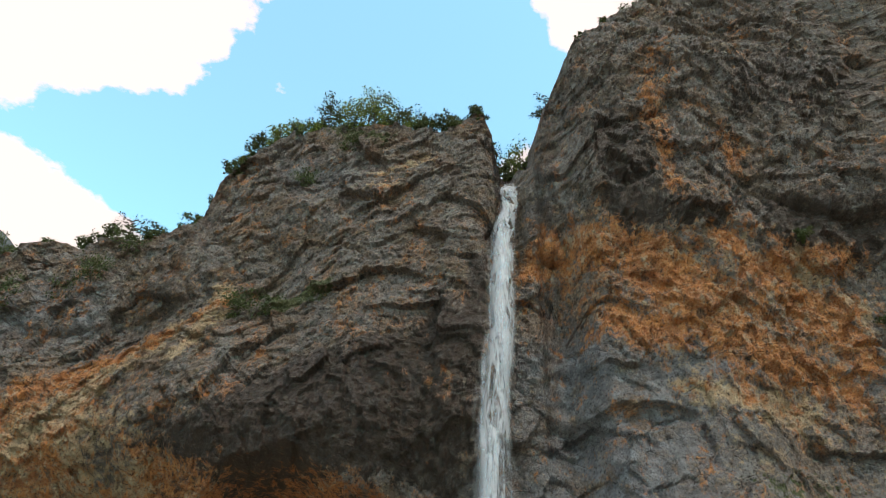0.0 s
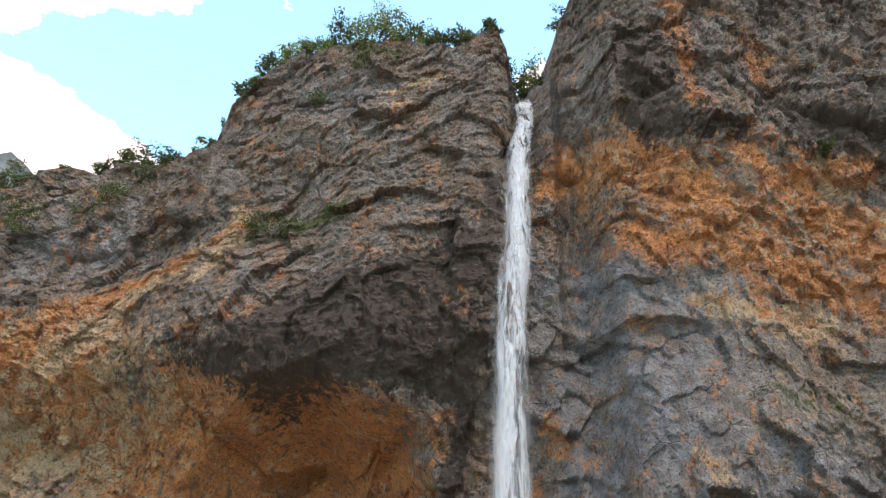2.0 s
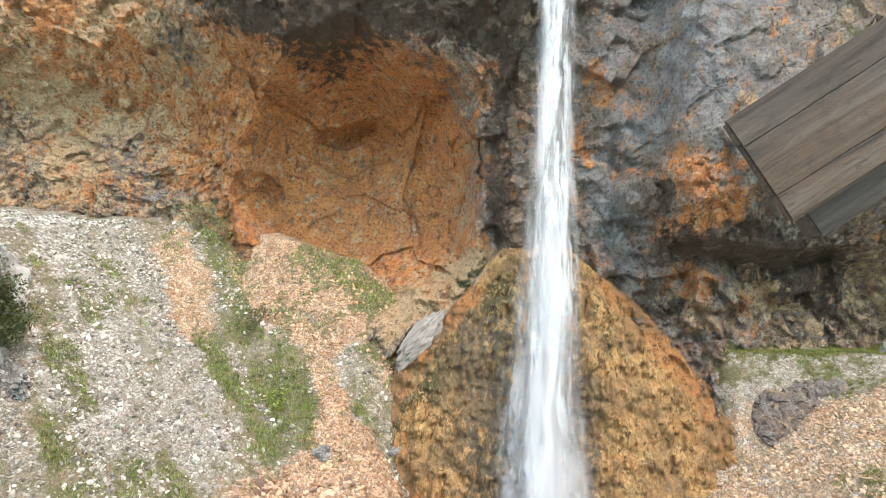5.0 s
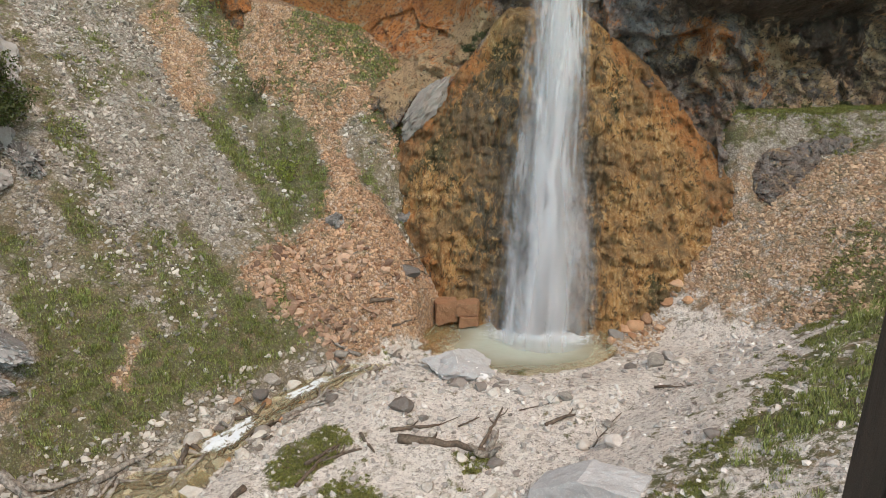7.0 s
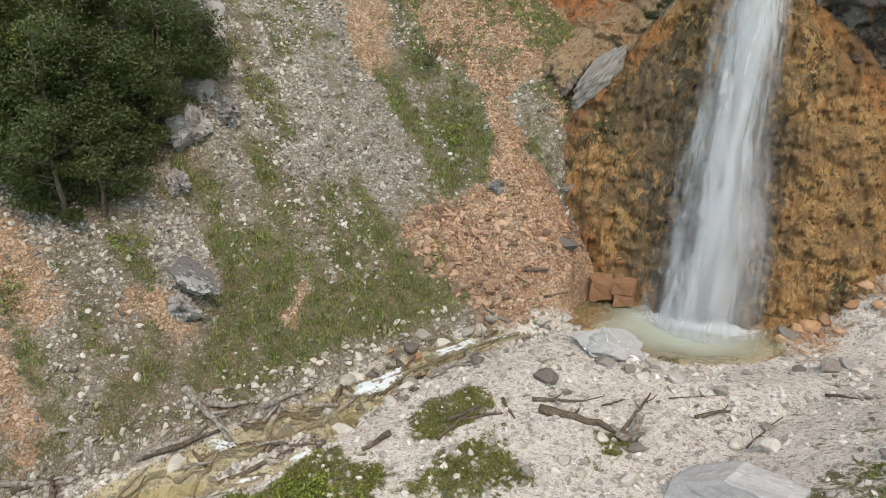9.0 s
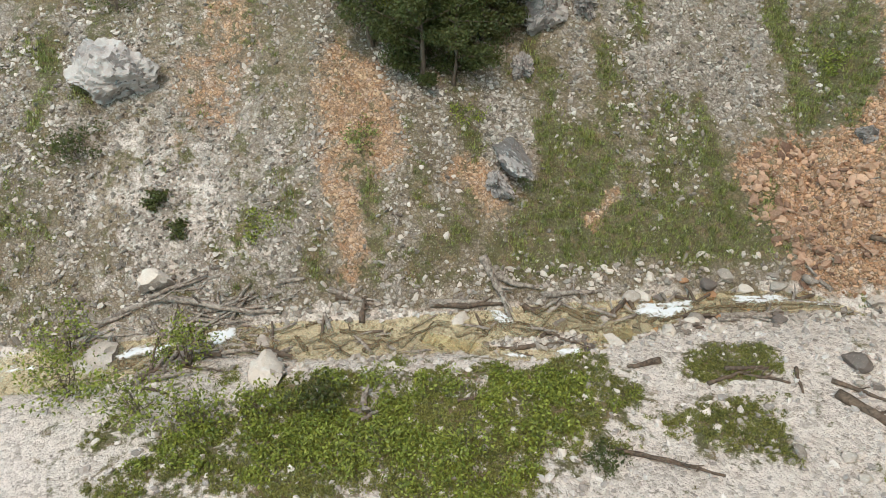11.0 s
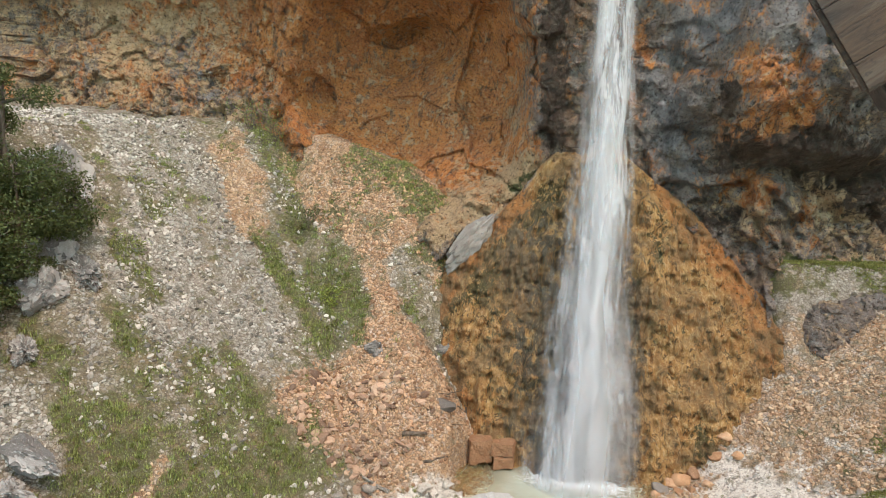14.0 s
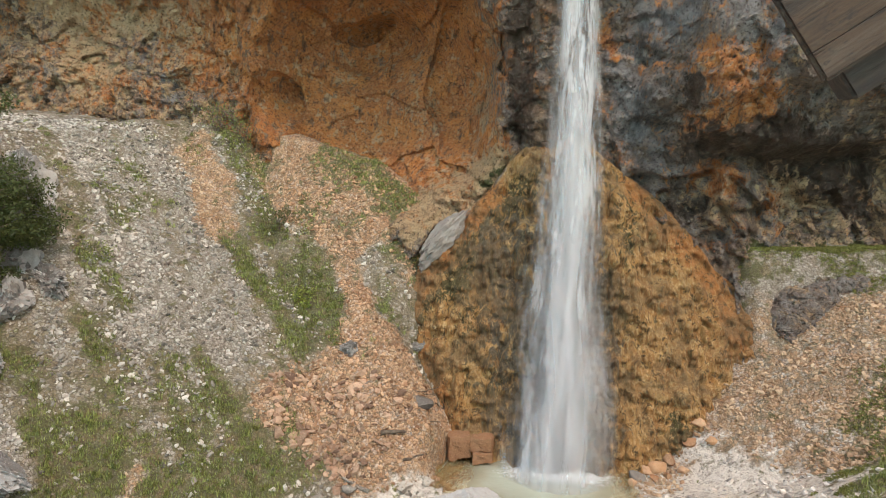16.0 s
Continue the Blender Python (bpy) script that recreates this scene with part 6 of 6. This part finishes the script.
for i, (x, dy, dz, tall) in enumerate(((4.6, 5.0, 1.2, 4.4), (6.0, 6.5, 0.6, 5.2), (7.2, 5.0, 0.6, 4.4), (8.2, 6.0, 0.8, 4.6), (5.4, 3.5, 0.2, 2.2), (7.6, 3.2, 0.3, 2.4))):
    z = float(rim_z(np.array([6.2]))[0]) + dz
    plant("small_tree", x, face_at(6.2, 66) + dy, z - 0.6 + 0.7 * dy, tall, 0.5 * tall, M_LEAF if i in (0, 4, 5) else M_LEAF2, 790 + i, "slender green tree behind the lip of the fall", "tree", "trees in the notch above the fall", 650, 0.14, 1, 0.2)
plant("bush", 9.3, face_at(9.3, 75.5) - 0.2, 75.2, 2.6, 1.5, M_LEAF, 811, "dark green shrub overhanging the cliff edge", "bush", "", 900, 0.13, 3, 0.05)
for i, (x, z, tall, wide) in enumerate(((-18.3, 51.2, 2.2, 2.2), (-16.6, 51.8, 1.7, 1.7), (-20, 51.6, 1.5, 1.5), (-44, 53, 2.4, 2.4), (-46.5, 55, 2.2, 2.4), (-38.5, 54.5, 1.8, 1.9), (-12, 74.0, 1.6, 1.8), (-16, 68.5, 1.5, 1.6), (30.5, 57.5, 0.8, 0.8), (36.2, 49.5, 0.9, 0.9), (-36, 56.5, 1.8, 2.2), (-33, 60, 1.5, 2.0))):
    plant("bush", x, face_at(x, z) - 0.15, z, tall, wide, M_LEAF, 820 + i, "dark green shrub clinging to the cliff face", "bush", "shrubs on the cliff face", 900, 0.12, 4, 0.05)
bare = plant("small_tree", -35.4, face_at(-35.4, 61.5) + 1.5, 61.9, 4.6, 1.9, M_BARK, 850, "thin nearly bare tree on the ridge", "tree", "", 160, 0.12, 1, 0.45)

# ---- bushes by the stream and on the screes ----
for i, (x, y, tall, wide, mat) in enumerate(((-33.6, 4.4, 2.4, 2.2, M_LEAF2), (-27.8, 8.6, 2.6, 1.5, M_LEAF2), (-25.6, 5.4, 2.0, 2.2, M_LEAF2), (-29.4, 3.4, 2.2, 2.2, M_LEAF2), (-23.0, 7.2, 1.5, 1.7, M_LEAF2), (-21.5, 9.6, 1.2, 1.4, M_LEAF2),
                                             (-32.2, 15.2, 1.0, 1.6, M_LEAF2), (-34.8, 11.6, 0.7, 0.8, M_LEAF), (-36.6, 11.4, 0.7, 0.8, M_LEAF), (-28.6, 28.0, 0.9, 1.1, M_LEAF2), (-26.3, 57.0, 2.6, 2.4, M_GRASS), (-24.0, 56.5, 2.0, 2.2, M_GRASS),
                                             (-19.0, 52.0, 1.4, 1.6, M_LEAF), (-27.6, 41.6, 1.0, 1.4, M_GRASS), (-31.4, 22.0, 0.9, 1.1, M_GRASS), (-47, 14.5, 2.0, 2.0, M_LEAF), (-41, 9.0, 1.4, 1.6, M_LEAF), (-15.6, 48.0, 0.9, 1.2, M_LEAF2), (-17.5, 16.2, 0.8, 1.2, M_LEAF2), (-14.0, 15.0, 0.9, 1.4, M_LEAF2), (-19.8, 14.4, 0.9, 1.1, M_LEAF2), (-12.4, 17.4, 0.7, 1.1, M_LEAF2), (-9.8, 18.4, 0.6, 1.0, M_LEAF), (-16.4, 12.0, 1.1, 1.6, M_LEAF2), (-20.5, 11.4, 1.2, 1.5, M_LEAF))):
    plant("bush", x, y, height(x, y) - 0.1, tall, wide, mat, 860 + i, "leafy bright green bush beside the stream" if y < 19 and x > -30 else "low green bush on the scree slope", "bush", "bushes by the stream" if y < 12 else "bushes on the scree", 1100 if y < 12 else 700, 0.10 if y < 12 else 0.09, 5, 0.02)


# ---- stones, grass and moss, too many to count ----
def spread(n, x0, x1, y0, y1, seed):
    rng = np.random.RandomState(seed)
    x, y = rng.uniform(x0, x1, n), rng.uniform(y0, y1, n)
    return rng, x, y, ground_cover(x, y)


rng, x, y, cover = spread(230000, -50, 34, 2, 57, 901)
s = bank_s(x, y)
z = ground_z(x, y)
wild = np.where(y < cliff_y(x, z, False) + 1, 1, 0) * (z < 26)
pick = rng.uniform(0, 1, len(x))
clump = 0.5 + 0.5 * fbm(x, y, 0 * x, 2.2, 3, 0.6, 905)
rills = 0.5 + 0.5 * fbm(s * 0.22, along(x, y), 0 * x, 1.5, 4, 0.62, 187)
gravel = (cover[:, 0] > 0.5) & (pick < 0.08 + 0.22 * clump ** 2) & (np.hypot((x - 1.6) / 7.0, (y - 42) / 4.8) > 1) & (s > -29)
edge = (np.abs(s + 0.8) < 2.8) & (pick < (1.25 * clump ** 2 - 0.05) * np.where(np.abs(s + 1.0) < 1.3, 0.25, 1.0)) & (cover[:, 1] < 0.3)
rusty = (cover[:, 1] + 0.5 * (clump - 0.5) > 0.40 + 0.25 * pick) & (pick < 0.95) & (cover[:, 0] < 0.75)
scree = (s > 0.3) & ~rusty & (pick < (1.5 * rills ** 2 + 0.45 * cover[:, 3] - 0.25 * cover[:, 2]) * (0.45 + 0.55 * np.maximum(smooth(3, 12, s), smooth(4, -2, along(x, y)))))


def drop(keep, low, high, name, material, label, seed, power=2.6):
    k = np.where(keep & (wild > 0))[0]
    size = low + (high - low) * np.random.RandomState(seed).uniform(0, 1, len(k)) ** power
    return scatter_stones(name, np.stack([x[k], y[k], z[k] + 0.15 * size], -1), size, material, label, seed)


drop(gravel, 0.04, 0.24, "gravel", M_PALE, "pale rounded pebbles and cobbles on the gravel bar", 911, 4)
drop(edge, 0.05, 0.27, "stream_cobbles", M_BED, "grey cobbles along the stream", 912, 2.4)
drop(rusty & (x < -20), 0.03, 0.16, "tan_scree", M_PINK, "tan earth and small stones on the slope", 917, 4.0)
drop(rusty & (x < 5) & (x >= -20), 0.035, 0.19, "rust_scree", M_RUST, "rust-brown broken stones below the cave", 913, 3.2)
rubble = (pick < 0.18) & (np.hypot((x + 11.0) / 5.4, (y - 40.2) / 2.8) < 1 + 0.3 * (clump - 0.5)) & (s > -0.6)
drop(rubble, 0.08, 0.44, "rust_rubble", M_RUBBLE, "dark rust-brown rubble at the foot of the scree", 916, 2.2)
drop(rusty & (x >= 5), 0.035, 0.20, "pink_scree", M_PINK, "pinkish broken stones below the cliff", 914, 3.4)
drop(scree, 0.035, 0.21, "grey_scree", M_STONE, "grey broken stones on the scree slope", 915, 3.3)


def grass_tufts(name, keep, tall, blades, material, label, seed, broad=0.02):
    """Tufts of blades that lean outwards."""
    k = np.where(keep & (wild > 0))[0]
    r = np.random.RandomState(seed)
    n = len(k) * blades
    base = np.repeat(np.stack([x[k], y[k], z[k] - 0.03], -1), blades, 0) + np.stack([r.normal(0, 0.10, n), r.normal(0, 0.10, n), np.zeros(n)], -1)
    a = r.uniform(0, 6.28, n)
    h = tall * r.uniform(0.5, 1.2, n)
    lean = h * r.uniform(0.2, 0.8, n)
    side = np.stack([-np.sin(a), np.cos(a), np.zeros(n)], -1) * broad * r.uniform(0.7, 1.3, (n, 1))
    tip = base + np.stack([np.cos(a) * lean, np.sin(a) * lean, h], -1)
    co = np.stack([base - side, base + side, tip], 1).reshape(-1, 3)
    return tagged(new(name, mesh_of(name, co, np.arange(len(co)).reshape(-1, 3), material, True)), label, "grass", kind="stuff")


def moss_leaves(name, keep, size, per, material, label, seed, rise):
    k = np.where(keep & (wild > 0))[0]
    co, faces = leaf_cards(np.stack([x[k], y[k], z[k] + rise * 0.4], -1), np.full(len(k), rise), per, size, seed)
    return tagged(new(name, mesh_of(name, co, faces, material, True)), label, "plants", kind="stuff")


green = cover[:, 2] + 0.65 * fbm(x, y, 0 * x, 1.4, 4, 0.66, 921) + 0.3 * (pick - 0.5)
low_bank = (s < 0) & (s > -24)
grass_tufts("slope_grass", (pick < 0.75 * smooth(0.3, 1.0, green + 0.5 * fbm(x, y, 0 * x, 0.9, 3, 0.6, 923))) & ~low_bank, 0.17, 10, M_GRASS, "tufts of olive grass on the scree slopes", 931)
grass_tufts("grass_clumps", (pick < 0.13 * smooth(0.25, 0.9, green)) & ~low_bank, 0.34, 24, M_GRASS, "clumps of taller green grass on the scree slopes", 935, 0.022)
moss_leaves("leafy_plants", (green > 0.6) & low_bank & (clump > 0.45) & (pick < 0.45) & (x < -11), 0.085, 24, M_LEAF2, "broad-leaved bright green plants on the stream bank", 934, 0.4)
moss_leaves("mossy_plants", (green > 0.50) & low_bank & (pick < 0.8), 0.05, 22, M_MOSS, "low green moss and small plants on the gravel", 932, 0.13)
grass_tufts("bank_grass", (green > 0.45) & low_bank & (pick < 0.4), 0.16, 10, M_GRASS, "short grass beside the stream", 933)


# ---- the far summit ----
def build_peak():
    u, v = np.meshgrid(np.linspace(-1, 1, 90), np.linspace(0, 1, 60))
    px, py = -708 + 420 * u, 850 + 120 * (1 - v)
    pz = 40 + np.clip(578 - 30 * (np.abs(u - 0.02) / 0.1) ** 1.5, 60, 600) * v + 26 * v * fbm(px, py, v * 300, 60, 5, 0.6, 951)
    py = py + 60 * fbm(px, pz, 0 * u, 90, 4, 0.6, 955)
    n = Net("far_rock")
    c = n.mix(n.ramp(n.noise(0.012, 7, 0.65), 0.4, 0.62), (0.13, 0.14, 0.155), (0.27, 0.275, 0.285))
    low = n.t.nodes.new("ShaderNodeSeparateXYZ")
    n.put(low.inputs[0], n.co)
    c = n.mix(n.ramp(n.math("ADD", low.outputs[2], n.math("MULTIPLY", n.noise(0.02, 5), 160)), 430, 330), c, (0.10, 0.15, 0.09))
    m = n.done(n.shader("BsdfPrincipled", Base_Color=c, Roughness=0.95))
    me = mesh_of("mountain", np.stack([px, py, pz], -1).reshape(-1, 3), grid_faces(*u.shape), m, True)
    return tagged(new("mountain", me), "hazy grey rocky mountain summit with wooded foot", "mountain", kind="structure")


mountain = build_peak()
